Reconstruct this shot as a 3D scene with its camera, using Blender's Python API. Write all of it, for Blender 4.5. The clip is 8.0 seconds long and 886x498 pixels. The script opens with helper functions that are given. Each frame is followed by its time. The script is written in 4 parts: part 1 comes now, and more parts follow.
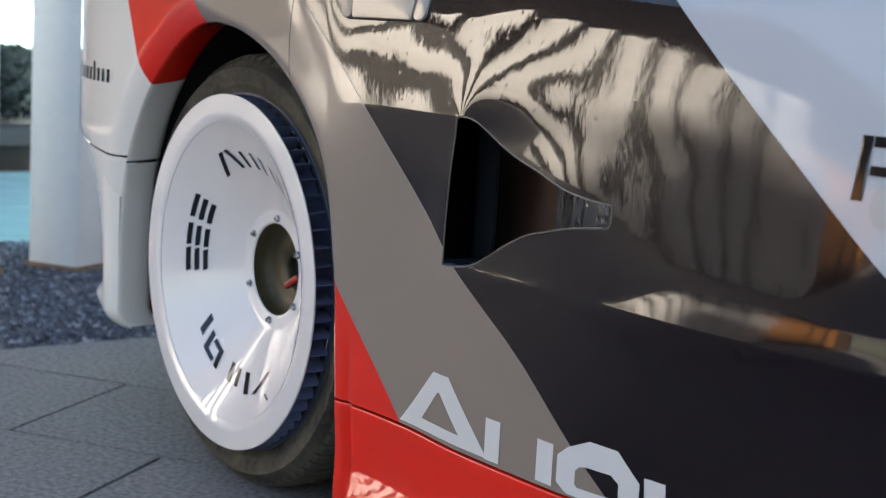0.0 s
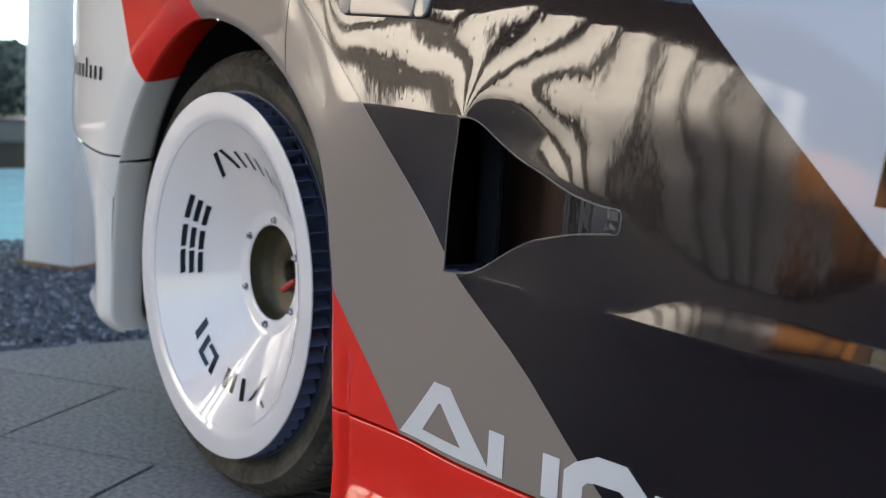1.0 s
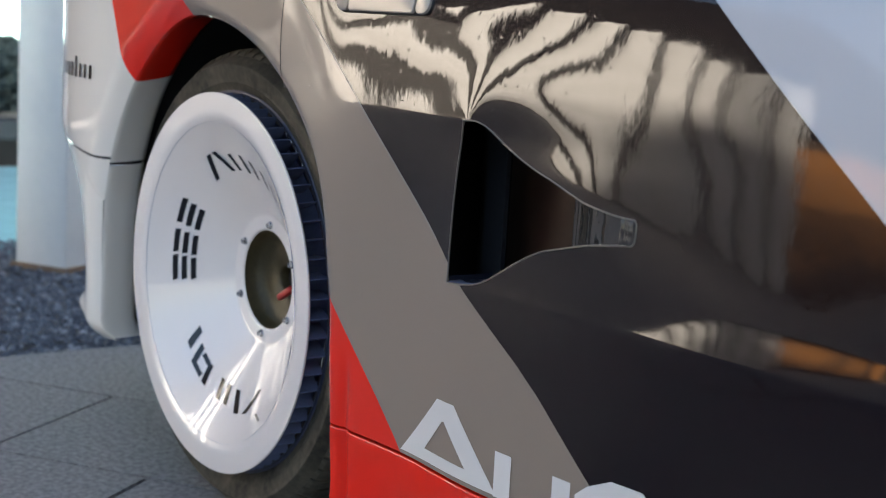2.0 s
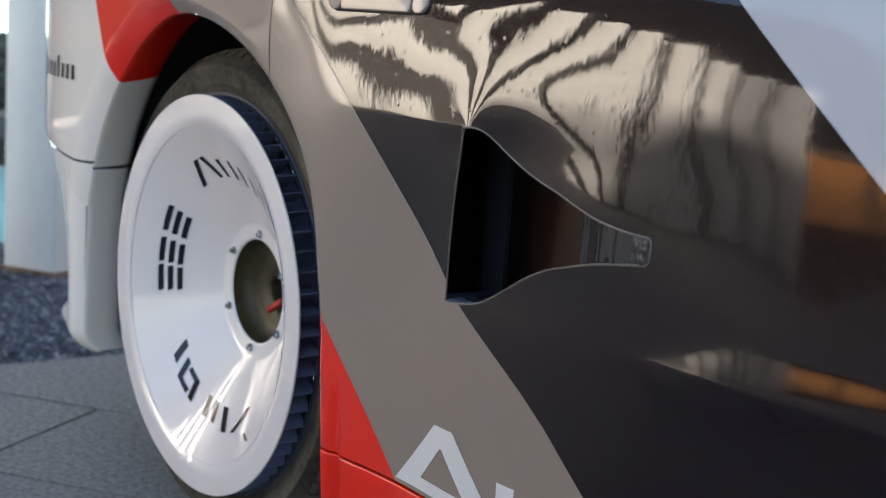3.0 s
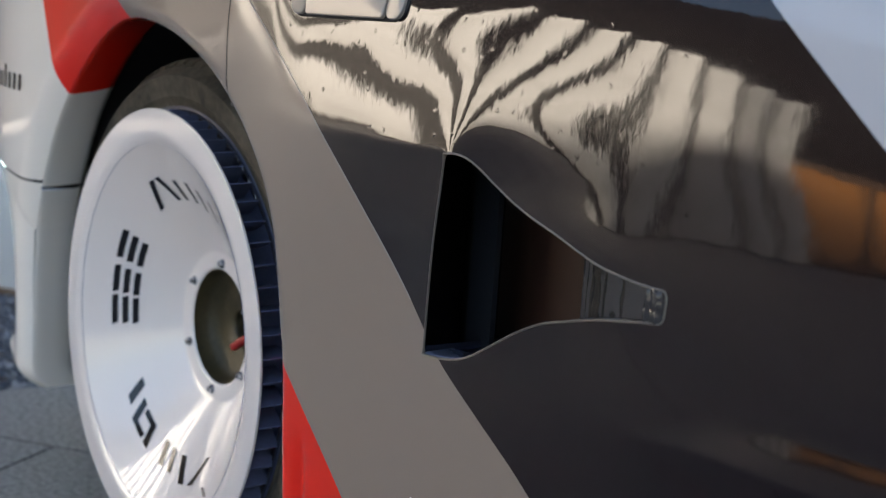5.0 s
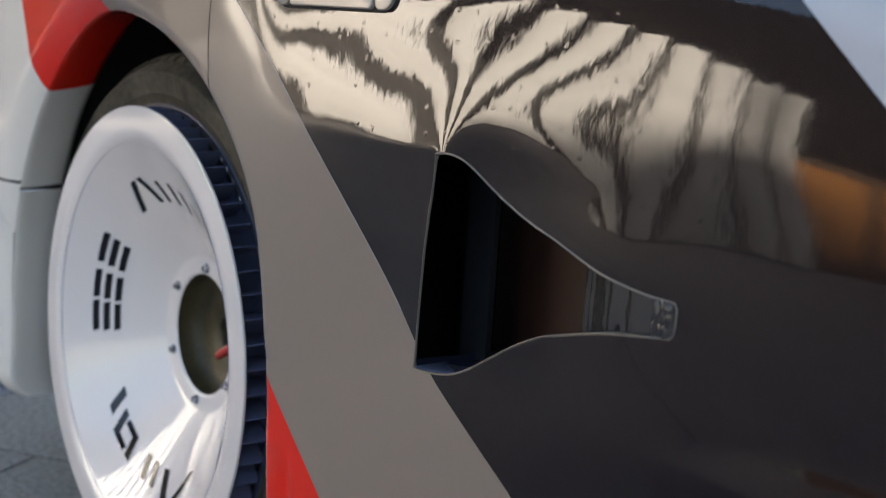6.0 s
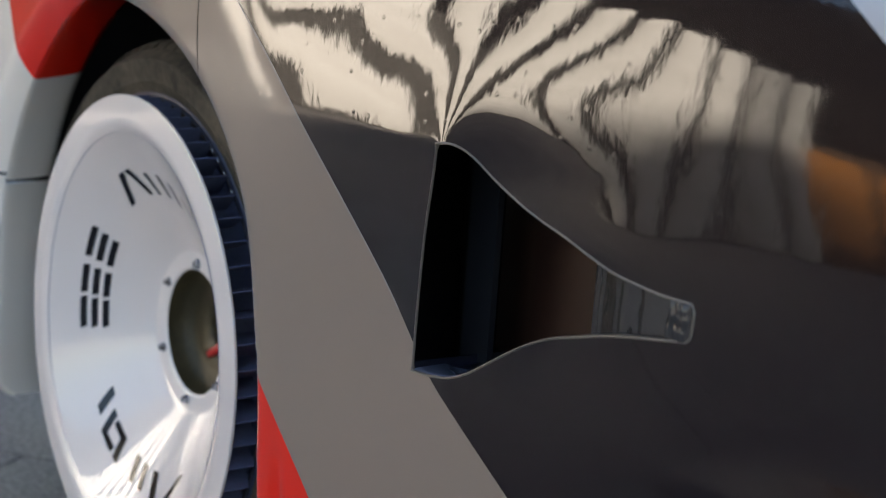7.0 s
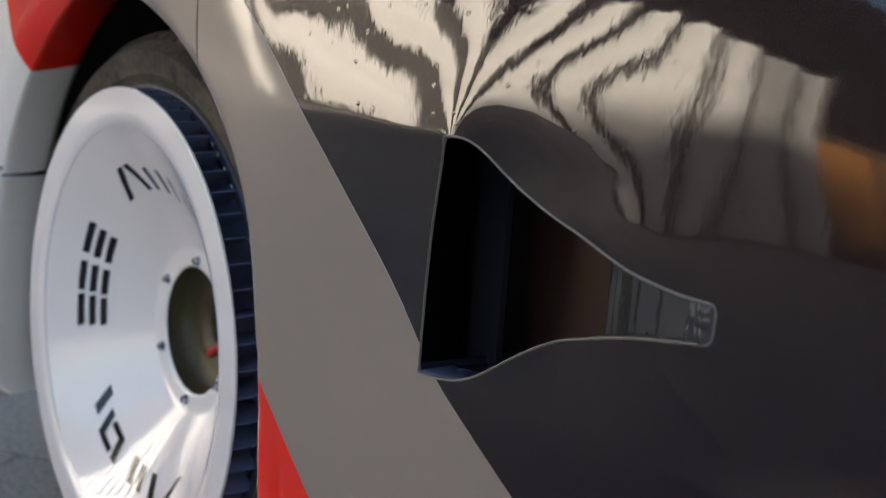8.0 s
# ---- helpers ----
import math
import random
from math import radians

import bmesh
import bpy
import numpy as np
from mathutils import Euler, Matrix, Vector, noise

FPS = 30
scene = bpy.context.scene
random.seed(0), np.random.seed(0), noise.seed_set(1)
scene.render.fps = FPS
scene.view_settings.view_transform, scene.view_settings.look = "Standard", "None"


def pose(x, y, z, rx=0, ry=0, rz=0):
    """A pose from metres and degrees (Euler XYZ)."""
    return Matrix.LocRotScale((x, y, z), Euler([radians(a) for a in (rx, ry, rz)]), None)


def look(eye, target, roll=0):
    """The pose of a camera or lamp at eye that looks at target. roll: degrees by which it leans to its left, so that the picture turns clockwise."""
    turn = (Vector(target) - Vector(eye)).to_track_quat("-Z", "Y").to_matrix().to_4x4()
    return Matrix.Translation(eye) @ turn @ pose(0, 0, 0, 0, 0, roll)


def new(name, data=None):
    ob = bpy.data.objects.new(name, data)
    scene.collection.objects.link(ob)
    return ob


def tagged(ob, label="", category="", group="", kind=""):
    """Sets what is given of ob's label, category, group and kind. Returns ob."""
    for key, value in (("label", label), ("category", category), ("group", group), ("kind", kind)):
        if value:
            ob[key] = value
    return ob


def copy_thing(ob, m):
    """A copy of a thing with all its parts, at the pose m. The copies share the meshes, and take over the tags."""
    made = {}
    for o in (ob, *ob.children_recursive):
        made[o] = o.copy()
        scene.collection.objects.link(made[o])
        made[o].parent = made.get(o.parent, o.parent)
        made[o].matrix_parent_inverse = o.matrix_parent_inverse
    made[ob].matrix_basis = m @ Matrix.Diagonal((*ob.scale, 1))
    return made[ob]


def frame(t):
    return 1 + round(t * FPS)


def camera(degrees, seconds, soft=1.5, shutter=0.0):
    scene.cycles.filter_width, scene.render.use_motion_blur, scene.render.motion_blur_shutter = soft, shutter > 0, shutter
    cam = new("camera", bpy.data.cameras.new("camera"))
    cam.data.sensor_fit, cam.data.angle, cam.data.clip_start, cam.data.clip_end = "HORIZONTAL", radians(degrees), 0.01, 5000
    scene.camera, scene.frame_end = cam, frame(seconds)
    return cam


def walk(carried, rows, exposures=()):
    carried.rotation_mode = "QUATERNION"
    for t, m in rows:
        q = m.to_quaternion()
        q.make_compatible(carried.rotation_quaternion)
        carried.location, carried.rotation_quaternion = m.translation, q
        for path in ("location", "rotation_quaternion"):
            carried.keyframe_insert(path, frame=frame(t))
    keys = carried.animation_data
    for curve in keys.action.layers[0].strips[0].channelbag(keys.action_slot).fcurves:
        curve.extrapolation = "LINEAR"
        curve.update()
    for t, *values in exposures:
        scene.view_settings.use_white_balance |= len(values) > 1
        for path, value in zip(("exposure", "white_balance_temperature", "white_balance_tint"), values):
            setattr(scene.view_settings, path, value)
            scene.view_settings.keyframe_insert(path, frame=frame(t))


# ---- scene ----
cam = camera(35.02, 8.0, soft=1.1)
# seconds, eye in metres, turn in degrees
ROWS = [
    (0.0, 2.0623, -1.0704, 0.7700, 81.343, -3.369, 54.110),
    (0.5, 2.0372, -1.0531, 0.7710, 81.268, -3.373, 54.098),
    (1.0, 2.0074, -1.0323, 0.7727, 81.133, -3.367, 54.135),
    (1.5, 1.9729, -1.0101, 0.7743, 80.999, -3.327, 54.140),
    (3.0, 1.8445, -0.9171, 0.7774, 80.869, -3.530, 54.153),
    (3.5, 1.8030, -0.8835, 0.7802, 80.913, -3.629, 54.141),
    (4.0, 1.7585, -0.8468, 0.7819, 81.006, -3.674, 54.048),
    (4.5, 1.7166, -0.8128, 0.7830, 80.990, -3.625, 53.964),
    (5.0, 1.6795, -0.7800, 0.7825, 81.026, -3.741, 53.933),
    (6.5, 1.5870, -0.7034, 0.7707, 80.987, -3.847, 53.915),
    (7.0, 1.5617, -0.6853, 0.7661, 80.784, -3.957, 53.956),
    (7.5, 1.5423, -0.6728, 0.7624, 80.697, -4.011, 53.997),
    (8.0, 1.5264, -0.6645, 0.7595, 80.653, -4.082, 54.062),
]
walk(cam, [(t, pose(*p)) for t, *p in ROWS],
     exposures=[(0.0, 3.08, 7000, 12), (8.0, 2.95, 7200, 12)])

# ---------------- light and sky ----------------
cam.data.dof.use_dof = True
cam.data.dof.aperture_fstop = 6.5

SUN_TO = Vector((0.72, 0.45, 0.50)).normalized()
sun_data = bpy.data.lights.new("sun", "SUN")
sun_data.energy, sun_data.angle, sun_data.color = 5.0, radians(2.0), (1.0, 0.94, 0.86)
sun = new("sun", sun_data)
sun.matrix_world = look(SUN_TO * 30, (0, 0, 0))

world = bpy.data.worlds.new("sky")
scene.world = world
world.use_nodes = True
wn = world.node_tree.nodes
sky = wn.new("ShaderNodeTexSky")
sky.sky_type, sky.sun_disc = "NISHITA", False
sky.sun_elevation = math.asin(SUN_TO.z)
sky.sun_rotation = math.atan2(SUN_TO.x, SUN_TO.y)
wn["Background"].inputs["Strength"].default_value = 0.0465
world.node_tree.links.new(sky.outputs[0], wn["Background"].inputs["Color"])


# ---------------- materials ----------------
def material(name, color, rough=0.5, metal=0.0, coat=0.0, ior=1.5, coat_ior=1.5):
    m = bpy.data.materials.new(name)
    m.use_nodes = True
    b = m.node_tree.nodes["Principled BSDF"]
    b.inputs["Base Color"].default_value = (*color, 1)
    b.inputs["Roughness"].default_value = rough
    b.inputs["Metallic"].default_value = metal
    b.inputs["IOR"].default_value = ior
    b.inputs["Coat Weight"].default_value = coat
    b.inputs["Coat Roughness"].default_value = 0.02
    b.inputs["Coat IOR"].default_value = coat_ior
    return m


def node(m, kind, **sockets):
    n = m.node_tree.nodes.new(kind)
    for key, value in sockets.items():
        n.inputs[key.replace("_", " ")].default_value = value
    return n


def link(m, a, b):
    m.node_tree.links.new(a, b)


def bsdf(m):
    return m.node_tree.nodes["Principled BSDF"]


def noise_tex(m, scale, detail=4.0, rough=0.55):
    co = m.node_tree.nodes.new("ShaderNodeTexCoord")
    n = node(m, "ShaderNodeTexNoise", Scale=scale, Detail=detail, Roughness=rough)
    link(m, co.outputs["Object"], n.inputs["Vector"])
    return n


def mottled(m, dark, light, scale, detail=5.0):
    """Colour that wanders between two tones, with a finer grain over it."""
    a, b = noise_tex(m, scale, detail), noise_tex(m, scale * 9, 3.0)
    mix = node(m, "ShaderNodeMath")
    mix.operation = "MULTIPLY_ADD"
    link(m, b.outputs["Fac"], mix.inputs[0])
    mix.inputs[1].default_value = 0.5
    link(m, a.outputs["Fac"], mix.inputs[2])
    ramp = node(m, "ShaderNodeMapRange")
    ramp.inputs["From Min"].default_value, ramp.inputs["From Max"].default_value = 0.5, 1.0
    link(m, mix.outputs[0], ramp.inputs["Value"])
    col = m.node_tree.nodes.new("ShaderNodeMix")
    col.data_type = "RGBA"
    col.inputs["A"].default_value, col.inputs["B"].default_value = (*dark, 1), (*light, 1)
    link(m, ramp.outputs[0], col.inputs["Factor"])
    link(m, col.outputs["Result"], bsdf(m).inputs["Base Color"])
    return m


def bumpy(m, scale, strength, distance, detail=3.0, coat=False, tex=None):
    t = tex or noise_tex(m, scale, detail)
    b = node(m, "ShaderNodeBump", Strength=strength, Distance=distance)
    link(m, t.outputs["Fac"], b.inputs["Height"])
    link(m, b.outputs["Normal"], bsdf(m).inputs["Normal"])
    if coat:
        link(m, b.outputs["Normal"], bsdf(m).inputs["Coat Normal"])
    return m


TAUPE, CARBON, WHITE, RED = (0.262, 0.209, 0.168), (0.0060, 0.0028, 0.0036), (0.80, 0.755, 0.69), (0.80, 0.020, 0.007)


def livery_paint():
    """Wrapped paint: slanting bands of white, red, taupe and near-black along the car's side."""
    m = material("livery_paint", TAUPE, 0.34, coat=1.0, coat_ior=1.55)
    bsdf(m).inputs["Specular IOR Level"].default_value = 0.05
    bsdf(m).inputs["Specular Tint"].default_value = (1.0, 0.86, 0.92, 1)
    tree = m.node_tree
    pos = tree.nodes.new("ShaderNodeSeparateXYZ")
    co = tree.nodes.new("ShaderNodeTexCoord")
    link(m, co.outputs["Object"], pos.inputs[0])

    def right_of(x0, z0, run):
        """1 where x lies beyond the line through (x0, z0) that moves by run for each metre down."""
        a = node(m, "ShaderNodeMath")
        a.operation = "MULTIPLY_ADD"
        link(m, pos.outputs["Z"], a.inputs[0])
        a.inputs[1].default_value, a.inputs[2].default_value = run, -x0 - z0 * run
        s = node(m, "ShaderNodeMath")
        s.operation = "ADD"
        link(m, pos.outputs["X"], s.inputs[0])
        link(m, a.outputs[0], s.inputs[1])
        g = node(m, "ShaderNodeMath")
        g.operation = "GREATER_THAN"
        link(m, s.outputs[0], g.inputs[0])
        g.inputs[1].default_value = 0.0
        return g.outputs[0]

    def both(a, b):
        k = node(m, "ShaderNodeMath")
        k.operation = "MULTIPLY"
        link(m, a, k.inputs[0])
        link(m, b, k.inputs[1])
        return k.outputs[0]

    def either(a, b):
        k = node(m, "ShaderNodeMath")
        k.operation = "MAXIMUM"
        link(m, a, k.inputs[0])
        link(m, b, k.inputs[1])
        return k.outputs[0]

    def over(base, mask, color):
        k = tree.nodes.new("ShaderNodeMix")
        k.data_type = "RGBA"
        link(m, mask, k.inputs["Factor"])
        if isinstance(base, tuple):
            k.inputs["A"].default_value = (*base, 1)
        else:
            link(m, base, k.inputs["A"])
        k.inputs["B"].default_value = (*color, 1)
        return k.outputs["Result"]

    c = over(WHITE, right_of(-0.322, 0.800, 0.47), RED)
    c = over(c, right_of(-0.024, 0.803, 0.64), TAUPE)
    c = over(c, both(right_of(0.5455, 0.610, 1.13), either(either(right_of(0.694, 0.484, 1.525), right_of(0.816, 0.404, 1.15)), right_of(0.8135, 0.404, 1.34))), CARBON)
    # front band: the same white, greyed and blued in colour for its dimmer skylight
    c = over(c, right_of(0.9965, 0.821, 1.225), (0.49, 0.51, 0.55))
    # the red foot of the arch's front edge
    low = node(m, "ShaderNodeMath")
    low.operation = "SUBTRACT"
    low.inputs[0].default_value = 1.0
    link(m, right_of(0.404, 0.440, 0.973), low.inputs[1])
    c = over(c, both(low.outputs[0], right_of(0.40, 0.30, 0.0)), RED)
    # white end below the red tip, also on the turned-in lip
    under = node(m, "ShaderNodeMath")
    under.operation = "LESS_THAN"
    link(m, pos.outputs["Z"], under.inputs[0])
    under.inputs[1].default_value = 0.652
    back = node(m, "ShaderNodeMath")
    back.operation = "LESS_THAN"
    link(m, pos.outputs["X"], back.inputs[0])
    back.inputs[1].default_value = -0.1
    c = over(c, both(under.outputs[0], back.outputs[0]), WHITE)
    link(m, c, bsdf(m).inputs["Base Color"])
    # orange peel in the film, and fine dust in the gloss
    wave = noise_tex(m, 28, 2.0)
    fine = noise_tex(m, 1.0, 2.0)
    squeeze = tree.nodes.new("ShaderNodeMapping")
    squeeze.inputs["Scale"].default_value = (170, 170, 95)
    link(m, co.outputs["Object"], squeeze.inputs["Vector"])
    link(m, squeeze.outputs[0], fine.inputs["Vector"])
    flat = tree.nodes.new("ShaderNodeCombineXYZ")
    link(m, pos.outputs["X"], flat.inputs[0])
    link(m, pos.outputs["Z"], flat.inputs[1])
    blister = node(m, "ShaderNodeTexVoronoi", Scale=36.0)
    blister.voronoi_dimensions = "2D"
    uneven = noise_tex(m, 260, 1.0)
    warp = tree.nodes.new("ShaderNodeMix")
    warp.data_type, warp.blend_type = "RGBA", "ADD"
    warp.inputs["Factor"].default_value = 0.0045
    link(m, flat.outputs[0], warp.inputs["A"])
    link(m, uneven.outputs["Color"], warp.inputs["B"])
    link(m, warp.outputs["Result"], blister.inputs["Vector"])
    dome = node(m, "ShaderNodeMapRange")
    dome.interpolation_type = "SMOOTHSTEP"
    for key, value in (("From Min", 0.085), ("From Max", 0.02), ("To Min", 0.0), ("To Max", 0.10)):
        dome.inputs[key].default_value = value
    link(m, blister.outputs["Distance"], dome.inputs["Value"])
    pick = node(m, "ShaderNodeMapRange")
    for key, value in (("From Min", 0.42), ("From Max", 0.80), ("To Min", 0.0), ("To Max", 1.0)):
        pick.inputs[key].default_value = value
    link(m, blister.outputs["Color"], pick.inputs["Value"])
    # they crowd behind the duct and thin out ahead of it
    crowd = node(m, "ShaderNodeMapRange")
    for key, value in (("From Min", 0.72), ("From Max", 0.90), ("To Min", 1.0), ("To Max", 0.12)):
        crowd.inputs[key].default_value = value
    link(m, pos.outputs["X"], crowd.inputs["Value"])
    total = both(both(dome.outputs[0], pick.outputs[0]), crowd.outputs[0])
    broad = noise_tex(m, 13, 2.0)
    for tex, amount in ((broad, 0.085), (wave, 0.080), (fine, 0.014)):
        k = node(m, "ShaderNodeMath")
        k.operation = "MULTIPLY_ADD"
        link(m, tex.outputs["Fac"], k.inputs[0])
        k.inputs[1].default_value = amount
        link(m, total, k.inputs[2])
        total = k.outputs[0]
    skin = node(m, "ShaderNodeBump", Strength=1.0, Distance=0.001)
    link(m, total, skin.inputs["Height"])
    link(m, skin.outputs["Normal"], bsdf(m).inputs["Normal"])
    link(m, skin.outputs["Normal"], bsdf(m).inputs["Coat Normal"])
    dust = noise_tex(m, 9, 6.0)
    r = node(m, "ShaderNodeMapRange")
    r.inputs["To Min"].default_value, r.inputs["To Max"].default_value = 0.004, 0.045
    link(m, dust.outputs["Fac"], r.inputs["Value"])
    # the film is duller on the door's rear half
    dull = node(m, "ShaderNodeMapRange")
    dull.interpolation_type = "SMOOTHSTEP"
    for key, value in (("From Min", 0.80), ("From Max", 1.02), ("To Min", 0.0), ("To Max", 0.022)):
        dull.inputs[key].default_value = value
    link(m, pos.outputs["X"], dull.inputs["Value"])
    worn = node(m, "ShaderNodeMath")
    worn.operation = "ADD"
    link(m, r.outputs[0], worn.inputs[0])
    link(m, dull.outputs[0], worn.inputs[1])
    # and duller again low down, where road dirt reaches
    grime = node(m, "ShaderNodeMapRange")
    grime.interpolation_type = "SMOOTHSTEP"
    for key, value in (("From Min", 0.56), ("From Max", 0.42), ("To Min", 0.0), ("To Max", 0.06)):
        grime.inputs[key].default_value = value
    link(m, pos.outputs["Z"], grime.inputs["Value"])
    dirty = node(m, "ShaderNodeMath")
    dirty.operation = "ADD"
    link(m, worn.outputs[0], dirty.inputs[0])
    link(m, grime.outputs[0], dirty.inputs[1])
    # the taupe film on the door's rear edge is satin
    satin = node(m, "ShaderNodeMapRange")
    satin.interpolation_type = "SMOOTHSTEP"
    for key, value in (("From Min", 0.47), ("From Max", 0.38), ("To Min", 0.0), ("To Max", 0.045)):
        satin.inputs[key].default_value = value
    link(m, pos.outputs["X"], satin.inputs["Value"])
    gloss = node(m, "ShaderNodeMath")
    gloss.operation = "ADD"
    link(m, dirty.outputs[0], gloss.inputs[0])
    link(m, both(satin.outputs[0], right_of(0.279, 0.0, 0.0)), gloss.inputs[1])
    link(m, gloss.outputs[0], bsdf(m).inputs["Coat Roughness"])
    return m


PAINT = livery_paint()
RED_PAINT = bumpy(material("red_paint", RED, 0.3, coat=1.0, coat_ior=1.5), 60, 0.04, 0.003, coat=True)
DARK_PAINT = bumpy(material("dark_paint", CARBON, 0.3, coat=1.0, coat_ior=1.6), 60, 0.05, 0.003, coat=True)
for coated in (RED_PAINT, DARK_PAINT):
    bsdf(coated).inputs["Specular IOR Level"].default_value = 0.0
COVER_WHITE = bumpy(material("cover_white", (0.78, 0.725, 0.70), 0.35, coat=1.0, coat_ior=1.6), 40, 0.03, 0.003, coat=True)
VANE_BLUE = mottled(material("vane_grey", (0.1, 0.12, 0.18), 0.35), (0.095, 0.115, 0.205), (0.15, 0.18, 0.31), 30)
RUBBER = bumpy(mottled(material("rubber", (0.03, 0.03, 0.03), 0.8), (0.018, 0.016, 0.013), (0.120, 0.102, 0.075), 9, 8.0), 110, 0.4, 0.002)
bsdf(RUBBER).inputs["Specular IOR Level"].default_value = 0.25
BLACK = material("black_plastic", (0.008, 0.008, 0.009), 0.6)
DECAL_BLACK = material("decal_black", (0.008, 0.008, 0.010), 0.10)
DECAL_WHITE = material("decal_white", (0.66, 0.64, 0.63), 0.45)
STEEL = bumpy(material("steel", (0.55, 0.56, 0.58), 0.25, metal=1.0), 200, 0.1, 0.001)
HUB_BROWN = mottled(material("hub_alloy", (0.1, 0.08, 0.04), 0.5, metal=0.2), (0.034, 0.026, 0.011), (0.075, 0.058, 0.025), 20)
PLUG_RED = material("plug_red", (0.42, 0.014, 0.011), 0.4)
FIN_WHITE = bumpy(mottled(material("fin_white", (0.7, 0.72, 0.74), 0.5), (0.66, 0.69, 0.72), (0.74, 0.76, 0.78), 3), 60, 0.1, 0.002)


# ---------------- mesh helpers ----------------
def mesh_object(name, verts, faces, mat, parent=None, smooth=True, label=""):
    me = bpy.data.meshes.new(name)
    me.from_pydata([tuple(v) for v in verts], [], faces)
    me.validate()
    me.update()
    if smooth:
        me.shade_smooth()
    me.materials.append(mat)
    ob = new(name, me)
    if parent is not None:
        ob.parent = parent
    if label:
        ob["label"] = label
    return ob


def part(name, bm, mat, parent=None, label="", smooth=True):
    me = bpy.data.meshes.new(name)
    bmesh.ops.recalc_face_normals(bm, faces=bm.faces)
    bm.to_mesh(me)
    bm.free()
    if smooth:
        me.shade_smooth()
    me.materials.append(mat)
    ob = new(name, me)
    if parent is not None:
        ob.parent = parent
    if label:
        ob["label"] = label
    return ob


def box(lo, hi, bevel=0.0, segments=2):
    bm = bmesh.new()
    bmesh.ops.create_cube(bm, size=1.0)
    lo, hi = Vector(lo), Vector(hi)
    for v in bm.verts:
        v.co = Vector([(a + b) / 2 + c * (b - a) for a, b, c in zip(lo, hi, v.co)])
    if bevel:
        bmesh.ops.bevel(bm, geom=bm.edges[:], offset=bevel, segments=segments, affect="EDGES", profile=0.5)
    return bm


def lathe(profile, steps, closed=False, centre=(0.0, 0.36)):
    """Turns (radius, y) pairs round the wheel's axle, which runs along y."""
    verts, faces, n = [], [], len(profile)
    for i in range(steps):
        a = 2 * math.pi * i / steps
        for r, y in profile:
            verts.append((centre[0] + r * math.cos(a), y, centre[1] + r * math.sin(a)))
    for i in range(steps):
        j = (i + 1) % steps
        for k in range(n if closed else n - 1):
            q = (k + 1) % n
            faces.append((i * n + k, i * n + q, j * n + q, j * n + k))
    return verts, faces


# ---------------- ground ----------------
GRAVEL_X = -1.05
SLAB = bumpy(mottled(material("slab_granite", (0.2, 0.2, 0.2), 0.7), (0.088, 0.080, 0.083), (0.318, 0.295, 0.289), 90.0, 10.0), 320, 0.35, 0.002)
JOINT = mottled(material("joint_grout", (0.05, 0.045, 0.04), 0.9), (0.040, 0.033, 0.028), (0.085, 0.070, 0.058), 30)
STONE = bumpy(material("gravel_stone", (0.1, 0.11, 0.13), 0.7), 80, 0.4, 0.003)
info = STONE.node_tree.nodes.new("ShaderNodeNewGeometry")
tone = STONE.node_tree.nodes.new("ShaderNodeValToRGB")
tone.color_ramp.elements[0].color, tone.color_ramp.elements[1].color = (0.035, 0.042, 0.055, 1), (0.30, 0.31, 0.33, 1)
mid_tone = tone.color_ramp.elements.new(0.7)
mid_tone.color = (0.10, 0.115, 0.14, 1)
link(STONE, info.outputs["Random Per Island"], tone.inputs["Fac"])
link(STONE, tone.outputs["Color"], bsdf(STONE).inputs["Base Color"])

EARTH = mottled(material("worn_concrete", (0.2, 0.2, 0.22), 0.95), (0.175, 0.167, 0.160), (0.26, 0.248, 0.238), 1.5)
FAR = 400.0
ground = mesh_object("ground", [(-FAR, -FAR, -0.030), (FAR, -FAR, -0.030), (FAR, FAR, -0.030), (-FAR, FAR, -0.030)], [(0, 1, 2, 3)], EARTH)
tagged(ground, "worn grey concrete ground round the paving", "ground", kind="structure")


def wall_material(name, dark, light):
    return bumpy(mottled(material(name, light, 0.7), dark, light, 0.6), 25, 0.3, 0.01)


# ---------------- car side ----------------
AX, AZ, AR = 0.03, 0.36, 0.41           # wheel arch
SILL_Z, TOP_Z = 0.259, 0.93
DUCT_L, DUCT_R = 0.656, 0.9537
APEX = (0.690, 0.675)


def step(a, b, v):
    u = min(max((v - a) / (b - a), 0.0), 1.0)
    return u * u * (3 - 2 * u)


def arch(x, z):
    """Distance outside the wheel arch's opening."""
    circle = math.hypot(x - AX + (0.022 * step(0.62, 0.45, z) if x > 0 else 0.0), z - AZ) - AR
    front = 0.411 + (0.44 - z) * 0.085
    mid, half = (front - 0.378) / 2, (front + 0.378) / 2
    leg = max(abs(x - mid) - half, z - 0.44)
    return min(circle, leg)


def gap_x(z):
    return 0.2790 + 2.1 * max(z - 0.715, 0) ** 2


DUCT_TOP = ((0.6514, 0.6717), (0.6741, 0.6715), (0.6942, 0.6740), (0.7084, 0.6724), (0.7226, 0.6668), (0.7480, 0.6526), (0.7759, 0.6396), (0.8020, 0.6302), (0.8284, 0.6226), (0.8540, 0.6140), (0.8782, 0.6068), (0.9023, 0.6026), (0.9248, 0.5999), (0.9512, 0.5989))
DUCT_BOTTOM = ((0.6392, 0.4843), (0.6605, 0.4849), (0.6849, 0.4870), (0.7144, 0.4921), (0.7348, 0.5002), (0.7584, 0.5143), (0.7864, 0.5313), (0.8155, 0.5451), (0.8351, 0.5508), (0.8834, 0.5628), (0.9289, 0.5702), (0.9511, 0.5733))


